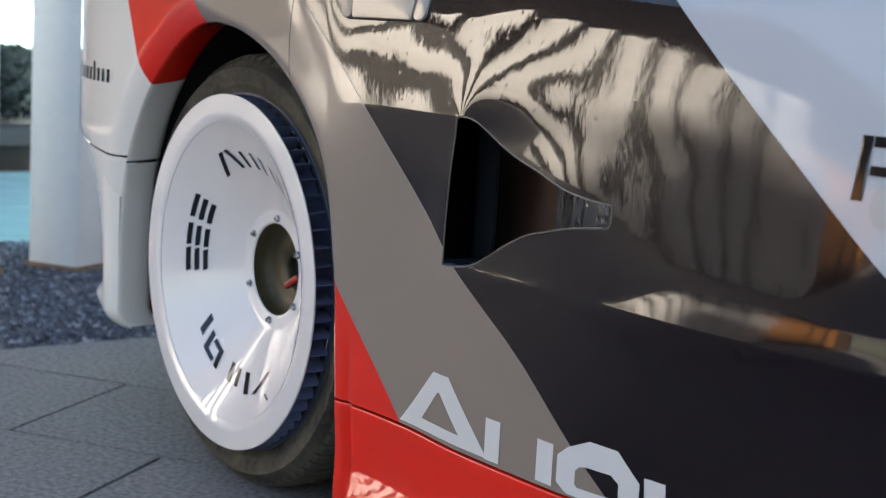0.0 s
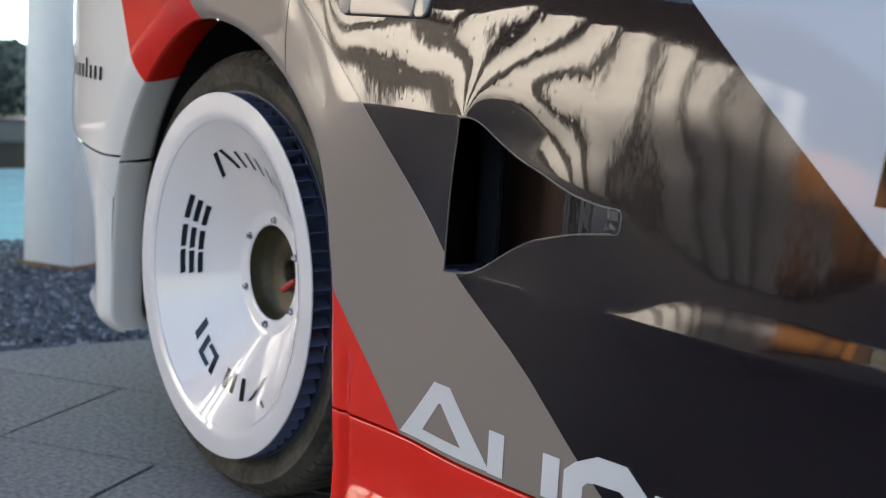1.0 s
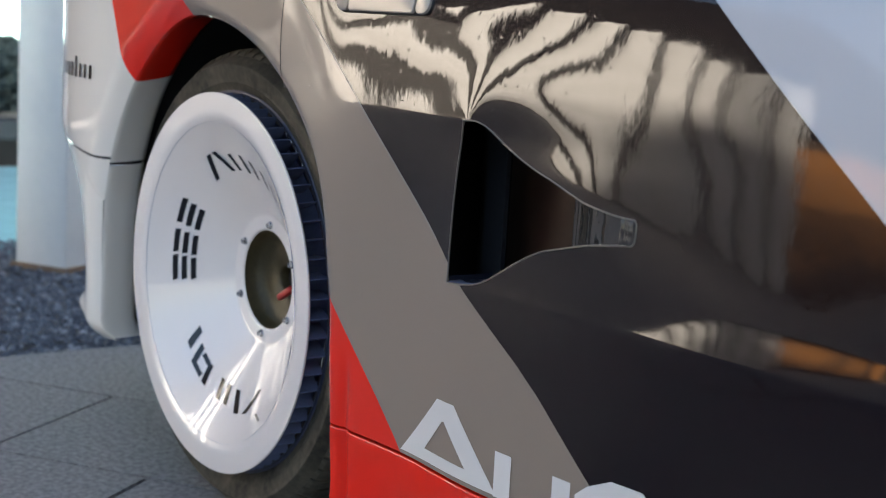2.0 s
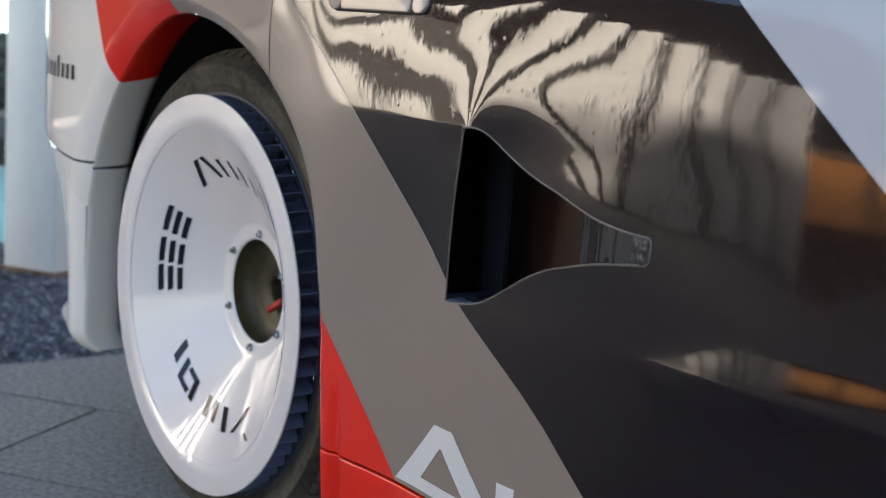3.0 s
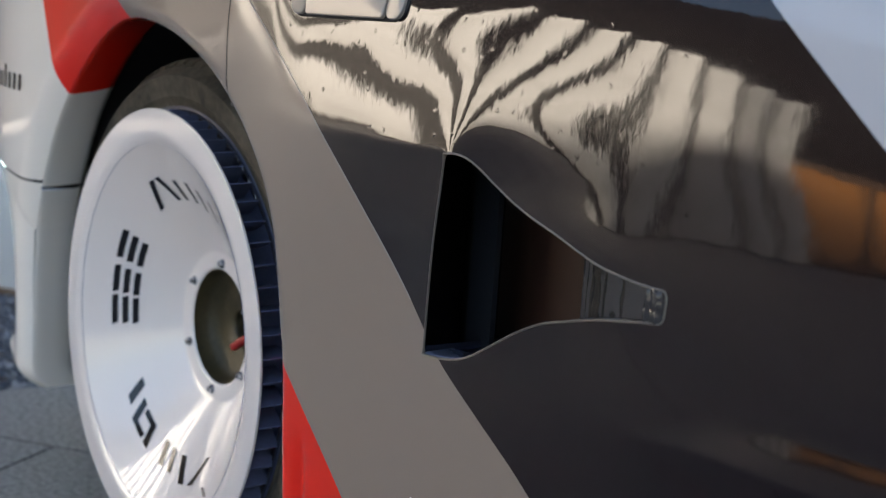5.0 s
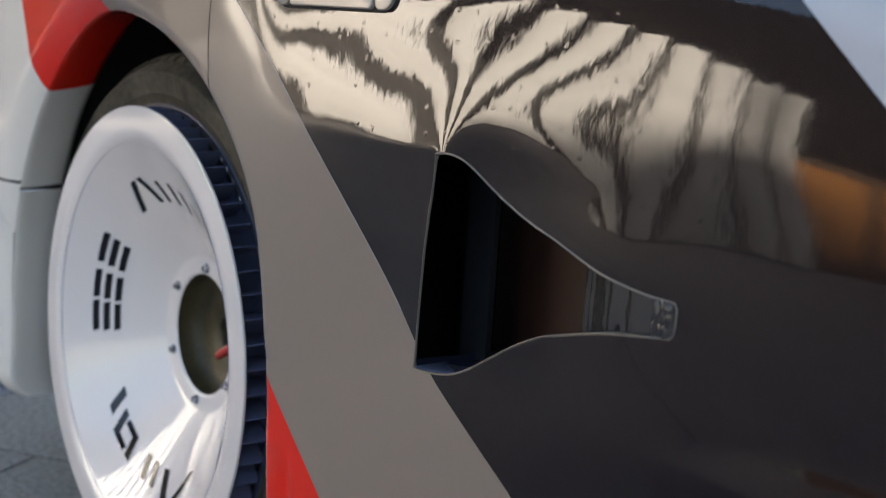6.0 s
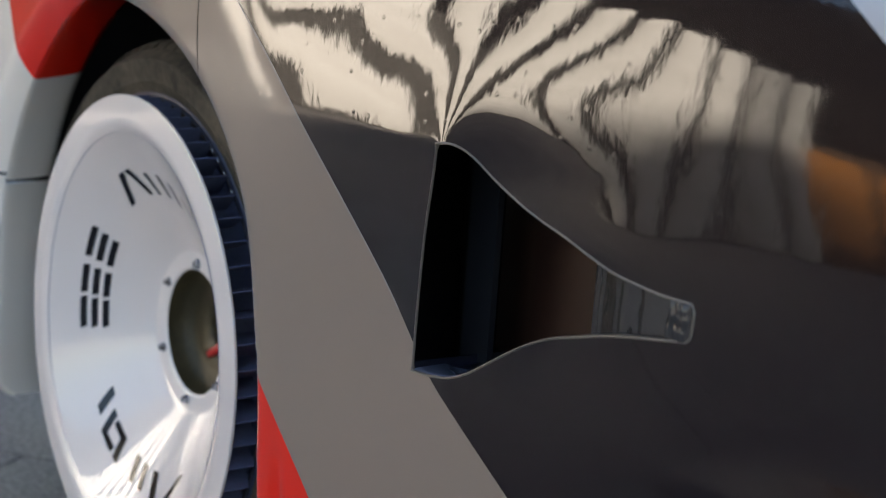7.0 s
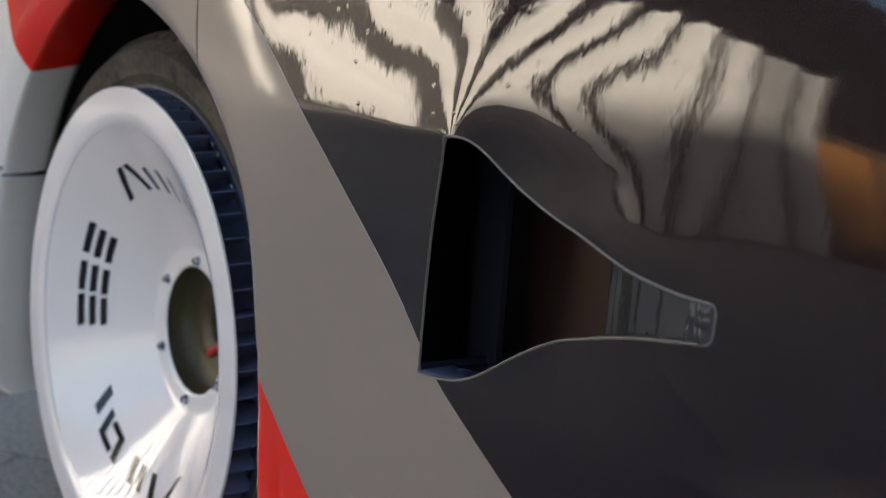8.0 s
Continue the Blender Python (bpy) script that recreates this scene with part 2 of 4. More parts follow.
def curve(knots, x):
    """A smooth line through (x, z) knots."""
    n = len(knots)
    i = max(k for k in range(n - 1) if k == 0 or knots[k][0] <= x)
    (x0, z0), (x1, z1) = knots[i], knots[i + 1]
    u = min(max((x - x0) / (x1 - x0), 0.0), 1.0)

    def tangent(k):
        lo_k, hi_k = knots[max(k - 1, 0)], knots[min(k + 1, n - 1)]
        return (hi_k[1] - lo_k[1]) / (hi_k[0] - lo_k[0])

    w = x1 - x0
    return (2 * u ** 3 - 3 * u * u + 1) * z0 + (u ** 3 - 2 * u * u + u) * w * tangent(i) + (3 * u * u - 2 * u ** 3) * z1 + (u ** 3 - u * u) * w * tangent(i + 1)


def duct_left(z):
    return 0.6600 + 0.155 * ease(z - 0.540, 0.04)


def end_round(x, z):
    """Draws the outline together at the duct's front end."""
    u = min(max((x - DUCT_R + 0.005) / 0.005, 0.0), 1.0)
    return 0.588 + (z - 0.588) * (0.45 + 0.55 * math.sqrt(1 - u * u))


def duct_top(x):
    return end_round(x, curve(DUCT_TOP, x))


def duct_bottom(x):
    return end_round(x, curve(DUCT_BOTTOM, x))


def duct(x, z):
    """Distance outside the air duct's opening."""
    dx = max(duct_left(z) - x, x - DUCT_R)
    dz = max(z - duct_top(x), duct_bottom(x) - z)
    return max(dx, dz * 0.9)


def ease(v, w):
    """Zero below, v above, rounded over a width w."""
    return 0.5 * (v + math.sqrt(v * v + w * w))


# the beaten shape of the door above and ahead of the duct: a control net, millimetres out
NET = (
    (0.1, 4.4, 8.7, 13.6, 19.9, 24.0, 22.2, 18.3),
    (-0.1, 3.5, 7.3, 10.5, 15.2, 20.7, 16.7, 11.8),
    (-0.4, 2.0, 5.6, 6.8, 10.8, 16.7, 11.6, 6.1),
    (-1.1, -0.5, 2.4, 2.6, 4.8, 7.2, 4.8, 0.9),
    (-2.3, -4.1, -4.4, -12.4, -1.8, -6.2, -3.8, -5.1),
    (-2.9, -6.5, -4.7, -6.1, -5.4, -10.5, -8.8, -11.6),
    (-0.3, -1.1, 1.3, -4.7, -6.8, -7.8, -8.2, -15.2),
    (4.5, 2.8, -1.9, -4.7, -3.1, -4.9, -4.2, -14.3),
    (7.5, 2.4, -0.8, -3.6, -1.4, -2.5, -0.3, -8.9),
    (9.9, 6.0, 0.3, -1.6, -1.0, -1.1, 0.4, -3.4),
    (13.1, 6.9, 2.4, -0.1, 1.2, -1.3, -0.5, -0.2),
    (15.3, 13.4, 8.4, 5.3, 3.7, 1.5, 0.5, 1.4),
)


def bell(u):
    u = abs(u)
    if u < 1:
        return (4 - 6 * u * u + 3 * u ** 3) / 6
    return (2 - u) ** 3 / 6 if u < 2 else 0.0


def swell(x, z):
    """Smooth sheet over the control net."""
    i0, j0 = (x - 0.40) / 0.08, (z - 0.50) / 0.054
    if not (-2 < i0 < 13 and -2 < j0 < 9):
        return 0.0
    total = 0.0
    for i in range(max(int(i0) - 2, 0), min(int(i0) + 4, 12)):
        bx = bell(i0 - i)
        if bx:
            total += bx * sum(NET[i][j] * bell(j0 - j) for j in range(8))
    return total * 0.001


def outward(x, z):
    """How far the painted side stands out (towards -y) at x, z."""
    dx, dz = x - APEX[0], z - 0.672
    # a shallow cone whose tip is the duct's upper rear corner
    up = max(dz, 0.0)
    r = math.sqrt(dx * dx + up * up + (0.0015 + 0.12 * max(-dz, 0.0)) ** 2)
    side = 0.5 + 0.5 * dx / r
    lean = -0.060 + 0.076 * side
    fold = 0.135 * 0.17 * (1 - math.exp(-r / 0.17)) * (1 - side) + 0.060 * r * side
    h = 0.047 - 0.004 * dx - fold
    if dz > 0:
        h += lean * dz - 0.62 * max(dz - 0.01, 0.0) ** 2
    else:
        h += (0.05 * (1 - side) + 0.03 * side) * -0.12 * (1 - math.exp(dz / 0.12))
    # the flat front half of the door
    right = step(0.76, 1.10, x)
    if right > 0:
        w = 0.05
        e = ease(z - 0.640, w)
        front = 0.0305 - 0.062 * (x - 0.965) - 0.05 * e - 0.50 * e * e + 0.012 * min(z - 0.64, 0.0) - 0.09 * max(x - 1.0, 0.0) ** 2
        h += (front - h) * right
    h += swell(x, z)
    # lower character line
    k = step(0.89, 1.08, x)
    pitch = 0.140 + 0.034 * step(0.94, 1.14, x)
    foot = pitch * ease(0.040 * k - 0.004, 0.006) + 0.0008 * step(0.66, 0.71, x)
    if z > 0.487:
        h += pitch * ease(0.483 + 0.040 * k - z, 0.006) + 0.0008 * step(0.66, 0.71, x) * math.exp(-(z - 0.487) / 0.012)
    else:
        h += foot * math.exp((z - 0.487) / 0.03) - 0.03 * (0.487 - z) * (0.1 + 3.0 * k)
    # the taupe shoulder of the blister
    h -= 0.045 * (ease(z - 0.67, 0.03) - ease(z - 0.76, 0.03)) * math.exp(-((x - 0.415) / 0.05) ** 2)
    # blister round the wheel, and its rolled edge
    d = max(arch(x, z), 0.0)
    if x < 0.64:
        h += (0.047 - (0.135 * step(0.27, 0.60, x) - 0.095) * ease(z - 0.70, 0.06) - h) * step(0.64, 0.38, x)
    if x < 0.0:
        h += (0.040 - h) * step(0.0, -0.25, x)
    rear = step(0.10, -0.10, x)
    h -= (0.006 + 0.012 * rear) * max(0.0, 1 - d / (0.014 + 0.036 * rear)) ** 2
    if x > 0.40:
        h -= groove(x) * step(0.37, 0.30, z)
    # the rear corner turns in
    u = max(-0.378 - x, 0.0)
    if u > 0:
        a = 0.62 + 3.2 * step(0.56, 0.24, z) - 2.0 * step(0.23, 0.16, z)
        h -= a * u * u
        # flared foot of the bumper's corner
        h += 0.028 * math.exp(-((z - 0.240) / 0.024) ** 2) * step(0.04, 0.13, u)
    if x < -0.36:
        h -= 0.030 * (max(0.228 - z, 0.0) / 0.04) ** 2
    return h


def groove(x):
    """The soft upright hollow just ahead of the wheel arch."""
    return 0.0045 * math.exp(-((x - 0.461) / 0.0075) ** 2)


def on_side(x, z, lift=0.0):
    return Vector((x, -outward(x, z) - lift, z))


def panel(name, x0, x1, z0, z1, cell, keep, mat, parent, label=""):
    """A curved sheet of the side, trimmed where keep(x, z) turns negative."""
    nx, nz = int((x1 - x0) / cell), int((z1 - z0) / cell)
    xs, zs = [x0 + cell * i for i in range(nx + 1)], [z0 + cell * j for j in range(nz + 1)]
    d = np.array([[keep(x, z) for z in zs] for x in xs])
    mid = np.array([[keep(xs[i] + cell / 2, zs[j] + cell / 2) > 0 for j in range(nz)] for i in range(nx)])
    pts = {}
    touch = {}
    for i in range(nx):
        for j in range(nz):
            for c in ((i, j), (i + 1, j), (i + 1, j + 1), (i, j + 1)):
                touch.setdefault(c, set()).add(bool(mid[i, j]))
    verts, faces = [], []

    def vertex(c):
        if c not in pts:
            x, z = xs[c[0]], zs[c[1]]
            if len(touch[c]) == 2 or d[c] < 0:
                for _ in range(6):
                    e = 0.0005
                    v = keep(x, z)
                    gx, gz = (keep(x + e, z) - keep(x - e, z)) / (2 * e), (keep(x, z + e) - keep(x, z - e)) / (2 * e)
                    g = max(gx * gx + gz * gz, 0.2)
                    sx, sz = v * gx / g, v * gz / g
                    s = min(1.0, 1.5 * cell / max(math.hypot(sx, sz), 1e-9))
                    x, z = x - sx * s, z - sz * s
            pts[c] = len(verts)
            verts.append(on_side(x, z))
        return pts[c]

    for i in range(nx):
        for j in range(nz):
            if mid[i, j]:
                faces.append([vertex(c) for c in ((i, j), (i + 1, j), (i + 1, j + 1), (i, j + 1))])
    return mesh_object(name, verts, faces, mat, parent, label=label)


car = new("race_car")
tagged(car, "wide-bodied show car in white, red, taupe and black on paving", "car")

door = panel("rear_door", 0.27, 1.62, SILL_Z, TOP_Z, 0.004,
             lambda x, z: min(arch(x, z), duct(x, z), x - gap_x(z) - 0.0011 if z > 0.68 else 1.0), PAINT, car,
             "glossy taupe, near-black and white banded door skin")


def seam_z(x):
    return 0.516 + 0.065 * max(-0.378 - x, 0)


quarter = panel("rear_fender", -0.95, 0.40, 0.46, TOP_Z, 0.005,
                lambda x, z: min(arch(x, z), gap_x(z) - 0.0011 - x, z - seam_z(x) - 0.002), PAINT, car, "white fender with a red band and taupe front")
bumper = panel("rear_bumper", -0.95, -0.30, 0.15, 0.60, 0.005,
               lambda x, z: min(arch(x, z), seam_z(x) - 0.002 - z, z - 0.185), PAINT, car, "white rear bumper side")


def arch_point(s, grow=0.0):
    """A point of the arch's edge: s from 0 (front foot) over the top to 1 (rear foot)."""
    if s < 0.25:
        z = 0.02 + (0.44 - 0.02) * s / 0.25
        return 0.411 + (0.44 - z) * 0.085 + grow, z
    if s > 0.85:
        z = 0.44 - (0.44 - 0.19) * (s - 0.85) / 0.15
        return -0.372 - 0.006 * step(0.44, 0.36, z) - grow, z
    a0 = math.asin((0.44 - AZ) / AR)
    a = a0 + (math.pi - 2 * a0) * (s - 0.25) / 0.6
    z = AZ + (AR + grow) * math.sin(a)
    return AX + (AR + grow) * math.cos(a) - (0.022 * step(0.62, 0.45, z) if a < 1.5 else 0.0), z


def arch_lip(name, s0, s1, mat, label=""):
    """The edge of the arch, rolled over and turned in towards the wheel."""
    rows, n = [(0.0, 0.0), (-0.0012, 0.003), (-0.0012, 0.008), (0.0, 0.016), (0.003, 0.035), (0.008, 0.060), (0.012, 0.070), (0.03, 0.074)], 90
    verts, faces = [], []
    for i in range(n + 1):
        s = s0 + (s1 - s0) * i / n
        x0, z0 = arch_point(s)
        y0 = -outward(x0, z0)
        for grow, deep in rows:
            x, z = arch_point(s, grow)
            verts.append((x, y0 + deep, z))
    m = len(rows)
    for i in range(n):
        for k in range(m - 1):
            faces.append((i * m + k, i * m + k + 1, (i + 1) * m + k + 1, (i + 1) * m + k))
    return mesh_object(name, verts, faces, mat, car, label=label)


arch_lip("fender_lip", 0.535, 0.812, PAINT)
arch_lip("bumper_lip", 0.8155, 1.0, PAINT)
arch_lip("door_lip", 0.145, 0.532, PAINT)

# wheel housing behind the wheel, open towards the viewer
verts, faces = [], []
for i in range(41):
    s = i / 40
    x, z = arch_point(s, 0.03)
    verts += [(x, 0.05, z), (x, 0.42, z)]
for i in range(40):
    faces.append((2 * i, 2 * i + 1, 2 * i + 3, 2 * i + 2))
back = len(verts)
verts.append((AX, 0.42, 0.30))
for i in range(40):
    faces.append((2 * i + 1, back, 2 * i + 3))
mesh_object("wheel_housing", verts, faces, BLACK, car, label="black wheel housing")

# dark inner shell behind the panels
part("inner_shell", box((0.46, 0.16, 0.10), (1.62, 0.30, 0.90)), BLACK, car, smooth=False)
part("underbody", box((-0.88, 0.46, 0.13), (1.60, 1.90, 0.90), 0.03), BLACK, car, "dark underbody and far side")
part("floor_pan", box((0.47, 0.02, 0.10), (1.60, 0.46, 0.14), 0.01), BLACK, car)

# shoulder that closes the body above
verts, faces = [], []
for i in range(61):
    x = -0.80 + (1.62 + 0.80) * i / 60
    p = on_side(x, TOP_Z - 0.004)
    verts += [p, p + Vector((0, 0.05, 0.035)), Vector((x, 0.56, 0.99))]
for i in range(60):
    for k in range(2):
        faces.append((3 * i + k, 3 * i + k + 1, 3 * i + k + 4, 3 * i + k + 3))
mesh_object("shoulder", verts, faces, PAINT, car)
# plain deck and far side that close the body
deck_rows = [(0.56, 0.99), (0.90, 1.015), (1.30, 1.015), (1.62, 0.99), (1.80, 0.955), (1.90, 0.90), (1.935, 0.80), (1.94, 0.60), (1.93, 0.40), (1.91, 0.26), (1.89, 0.14)]
verts, faces, m = [], [], len(deck_rows)
for i in range(61):
    x = -0.80 + (1.62 + 0.80) * i / 60
    tuck = 0.12 * step(-0.45, -0.85, x)
    verts += [(x, y - tuck * step(1.3, 1.9, y), z) for y, z in deck_rows]
for i in range(60):
    for k in range(m - 1):
        faces.append((i * m + k, i * m + k + 1, i * m + m + k + 1, i * m + m + k))
mesh_object("body_deck", verts, faces, PAINT, car, label="banded deck and far side of the body")
verts, faces = [], []
for i in range(31):
    x = -0.90 + (0.90 - 0.372) * i / 30
    for dz in (-0.02, 0.02):
        z = seam_z(x) + dz
        verts.append((x, -outward(min(x, -0.379), z) + 0.008, z))
for i in range(30):
    faces.append((2 * i, 2 * i + 1, 2 * i + 3, 2 * i + 2))
mesh_object("seam_backing", verts, faces, BLACK, car)
verts = [(-0.392, -0.03, 0.50), (-0.392, 0.09, 0.50), (-0.392, 0.09, 0.535), (-0.386, -0.03, 0.535)]
mesh_object("seam_backing", verts, [(0, 1, 2, 3)], BLACK, car)
verts, faces = [], []
for i in range(21):
    z = 0.68 + (TOP_Z - 0.68) * i / 20
    for dx in (-0.015, 0.015):
        x = gap_x(z) + dx
        verts.append((x, -outward(x, z) + 0.007, z))
for i in range(20):
    faces.append((2 * i, 2 * i + 1, 2 * i + 3, 2 * i + 2))
mesh_object("gap_backing", verts, faces, BLACK, car)

# ---------------- sill ----------------
verts, faces = [], []
sill_rows = [(0.2555, 0.014), (0.2555, 0.002), (0.2548, 0.0004), (0.253, 0.0), (0.235, -0.0005), (0.20, 0.001), (0.18, 0.001), (0.165, -0.001), (0.150, -0.007), (0.135, -0.016), (0.12, -0.023), (0.10, -0.027), (0.08, -0.025), (0.065, -0.01), (0.06, 0.10)]
NXS = 120
for i in range(NXS + 1):
    x = 0.428 + (1.62 - 0.428) * (i / NXS) ** 1.6
    roll = 0.004 * max(0.0, 1 - (x - 0.428) / 0.008) ** 2 + groove(x)
    fade = step(0.45, 0.50, x)
    for z, dy in sill_rows:
        verts.append((x + (0.254 - z) * 0.085 * (1 - fade), -outward(max(x, 0.445), 0.262) + (dy if dy > 0 else dy * (0.15 + 0.85 * fade)) + roll, z))
m = len(sill_rows)
for i in range(NXS):
    for k in range(m - 1):
        faces.append((i * m + k, i * m + k + 1, (i + 1) * m + k + 1, (i + 1) * m + k))
mesh_object("side_sill", verts, faces, RED_PAINT, car, label="glossy red sill under the door")
verts, faces = [], []
for i in range(20):
    z = 0.05 + (0.44 - 0.05) * i / 19
    x = 0.414 + (0.44 - z) * 0.085
    verts += [(x, -0.02, z), (x + 0.01, 0.10, z)]
for i in range(19):
    faces.append((2 * i, 2 * i + 1, 2 * i + 3, 2 * i + 2))
mesh_object("sill_end", verts, faces, BLACK, car)

# ---------------- air duct ----------------


def duct_outline(n=60):
    """Round the opening: along the top from the rear to the front, then back along the bottom."""
    xa, xb = duct_left(0.672), duct_left(0.4850)
    loop = [(x, duct_top(x)) for x in (xa + (DUCT_R - xa) * math.sin(i / n * math.pi / 2) for i in range(n + 1))]
    loop += [(DUCT_R, duct_top(DUCT_R) + (duct_bottom(DUCT_R) - duct_top(DUCT_R)) * i / 6) for i in range(1, 6)]
    loop += [(x, duct_bottom(x)) for x in (xb + (DUCT_R - xb) * math.cos(i / n * math.pi / 2) for i in range(n + 1))]
    loop += [(duct_left(z), z) for z in (0.4850 + (0.672 - 0.4850) * i / 30 for i in range(1, 30))]
    return loop


def ramp(x):
    """Depth of the duct's floor behind the skin."""
    u = DUCT_R - x
    if u < 0.022:
        return 0.006 * (u / 0.022)
    if u < 0.099:
        return 0.006 + 0.024 * (u - 0.022) / 0.077
    return 0.030 + 0.42 * (u - 0.099)


loop = duct_outline()
verts, faces = [], []
lip = [(0.005, 0.0006), (0.0008, 0.0001), (0.0002, -0.0011), (-0.0006, -0.0012), (-0.0012, -0.0002), (-0.0014, 0.003)]
n = len(loop)
for i, (x, z) in enumerate(loop):
    (xa, za), (xb, zb) = loop[i - 1], loop[(i + 1) % n]
    tx, tz = xb - xa, zb - za
    ln = math.hypot(tx, tz)
    nx_, nz_ = -tz / ln, tx / ln        # away from the opening
    y0 = -outward(x, z)
    thin = 0.5 if i > 126 else 1.0      # the rear edge is cut closer
    for off, deep in lip:
        verts.append((x + nx_ * off * thin, y0 + deep * thin, z + nz_ * off * thin))
m = len(lip)
for i in range(n):
    j = (i + 1) % n
    for k in range(m - 1):
        faces.append((i * m + k, i * m + k + 1, j * m + k + 1, j * m + k))
mesh_object("duct_lip", verts, faces, material("cut_edge", (0.13, 0.112, 0.092), 0.4, coat=0.3), car, label="thin bright edge of the skin round the duct")

verts, faces = [], []
for i, (x, z) in enumerate(loop):
    y0 = -outward(x, z) + 0.003
    zc = 0.58 + (z - 0.58) * 0.985
    verts += [(x - 0.001, y0, zc), (x - 0.001, max(y0 + ramp(x), y0) + 0.004, zc)]
for i in range(n):
    j = (i + 1) % n
    if i > 126:
        continue
    faces.append((2 * i, 2 * i + 1, 2 * j + 1, 2 * j))
NAVY = bumpy(material("duct_navy", (0.006, 0.008, 0.016), 0.3), 120, 0.2, 0.002)
mesh_object("duct_wall", verts, faces, NAVY, car, label="dark navy side wall of the duct")
# ledge turned in along the duct's lower edge, the sky's reflection painted in as blue
verts, faces = [], []
for i in range(41):
    x = 0.661 + (0.80 - 0.661) * i / 40
    z = duct_bottom(x)
    for deep_y, up in ((0.0005, 0.0002), (0.002, 0.0015), (0.006, 0.0022), (0.034, 0.0030), (0.036, 0.0020), (0.036, -0.004)):
        verts.append((x, -outward(x, z) + deep_y, z + up))
for i in range(40):
    for k in range(5):
        faces.append((i * 6 + k, i * 6 + k + 1, i * 6 + k + 7, i * 6 + k + 6))
mesh_object("duct_ledge", verts, faces, material("ledge_sky_blue", (0.14, 0.165, 0.24), 0.3, coat=1.0), car, label="ledge turned in under the duct, sky reflection painted slate blue")
verts, faces = [], []
cols = [DUCT_R - (DUCT_R - 0.60) * i / 80 for i in range(81)]
for x in cols:
    y0 = -outward(max(x, DUCT_L), 0.585)
    for j in range(9):
        za, zb = duct_bottom(x) - 0.004, duct_top(x) + 0.004
        verts.append((x, y0 + ramp(x), za + (zb - za) * j / 8))
for i in range(80):
    for j in range(8):
        faces.append((i * 9 + j, i * 9 + j + 1, (i + 1) * 9 + j + 1, (i + 1) * 9 + j))
DUCT_BROWN = mottled(material("duct_brown", (0.03, 0.018, 0.012), 0.45), (0.017, 0.0062, 0.0032), (0.034, 0.0125, 0.0065), 12)
deep = mesh_object("duct_floor", verts, faces, DUCT_BROWN, car, label="dull brown inner floor of the duct")
FILM = bumpy(material("wrinkled_film", (0.050, 0.045, 0.043), 0.3, coat=1.0, coat_ior=1.5), 38, 0.55, 0.003, 2.0, coat=True)
bsdf(FILM).inputs["Specular IOR Level"].default_value = 0.0
verts, faces = [], []
for i in range(161):
    x = DUCT_R - 0.0005 - 0.136 * i / 160
    y0 = -outward(x, 0.585)
    za, zb = duct_bottom(x) + 0.0005, duct_top(x) - 0.0005
    for j in range(9):
        fold_x = x + 0.0012 * math.sin(j * 0.9) + 0.0008 * math.sin(j * 2.3 + 1)
        bulge = sum(tall * math.exp(-((fold_x - DUCT_R + 0.962 - at) / wide) ** 2) for at, wide, tall in ((0.9545, 0.0024, 0.0040), (0.9480, 0.0018, 0.0028), (0.9405, 0.0028, 0.0038), (0.8310, 0.0022, 0.0020), (0.8400, 0.002, 0.0016), (0.8760, 0.003, 0.0010), (0.9060, 0.004, 0.0009)))
        verts.append((x, y0 + ramp(x) - 0.002 - bulge, za + (zb - za) * j / 8))
for i in range(160):
    for j in range(8):
        faces.append((i * 9 + j, i * 9 + j + 1, (i + 1) * 9 + j + 1, (i + 1) * 9 + j))
mesh_object("duct_ramp", verts, faces, FILM, car, label="glossy wrinkled film on the duct's front ramp")
vane_plate = part("duct_vane", box((-0.0185, -0.003, -0.1075), (0.0185, 0.003, 0.1075)), material("vane_navy", (0.0046, 0.0064, 0.0105), 0.6), car, "dark navy guide vane inside the duct", smooth=False)
vane_plate.location = (0.6545, 0.033, 0.5775)
cam.data.dof.focus_object = vane_plate

# ---------------- door handle ----------------
HX0, HX1, HZ0, HZ1 = 0.417, 0.596, 0.784, 0.846


def on_door_plate(name, x0, x1, z0, z1, lift, depth, corner, mat, label=""):
    """A rounded plate that follows the door."""
    ring = []
    for cxx, czz, a0 in ((x1 - corner, z1 - corner, 0), (x0 + corner, z1 - corner, 90), (x0 + corner, z0 + corner, 180), (x1 - corner, z0 + corner, 270)):
        ring += [(cxx + corner * math.cos(radians(a0 + 15 * k)), czz + corner * math.sin(radians(a0 + 15 * k))) for k in range(7)]
    mx, mz = (x0 + x1) / 2, (z0 + z1) / 2
    levels = [(1.0, -depth), (1.0, lift - 0.0012), (1 - 0.0006 / (z1 - z0), lift - 0.0004), (1 - 0.0022 / (z1 - z0), lift), (1 - 0.0045 / (z1 - z0), lift + 0.0002), (0.55, lift + 0.0014), (0.1, lift + 0.0018)]
    verts, faces = [], []
    for k, up in levels:
        for x, z in ring:
            verts.append(on_side(mx + (x - mx) * (1 - (1 - k) * (z1 - z0) / (x1 - x0)) if k > 0.9 else mx + (x - mx) * k, mz + (z - mz) * k, up))
    q = len(ring)
    for a in range(len(levels) - 1):
        for i in range(q):
            j = (i + 1) % q
            faces.append((a * q + i, a * q + j, (a + 1) * q + j, (a + 1) * q + i))
    faces.append([(len(levels) - 1) * q + i for i in range(q)])
    return mesh_object(name, verts, faces, mat, car, label=label)


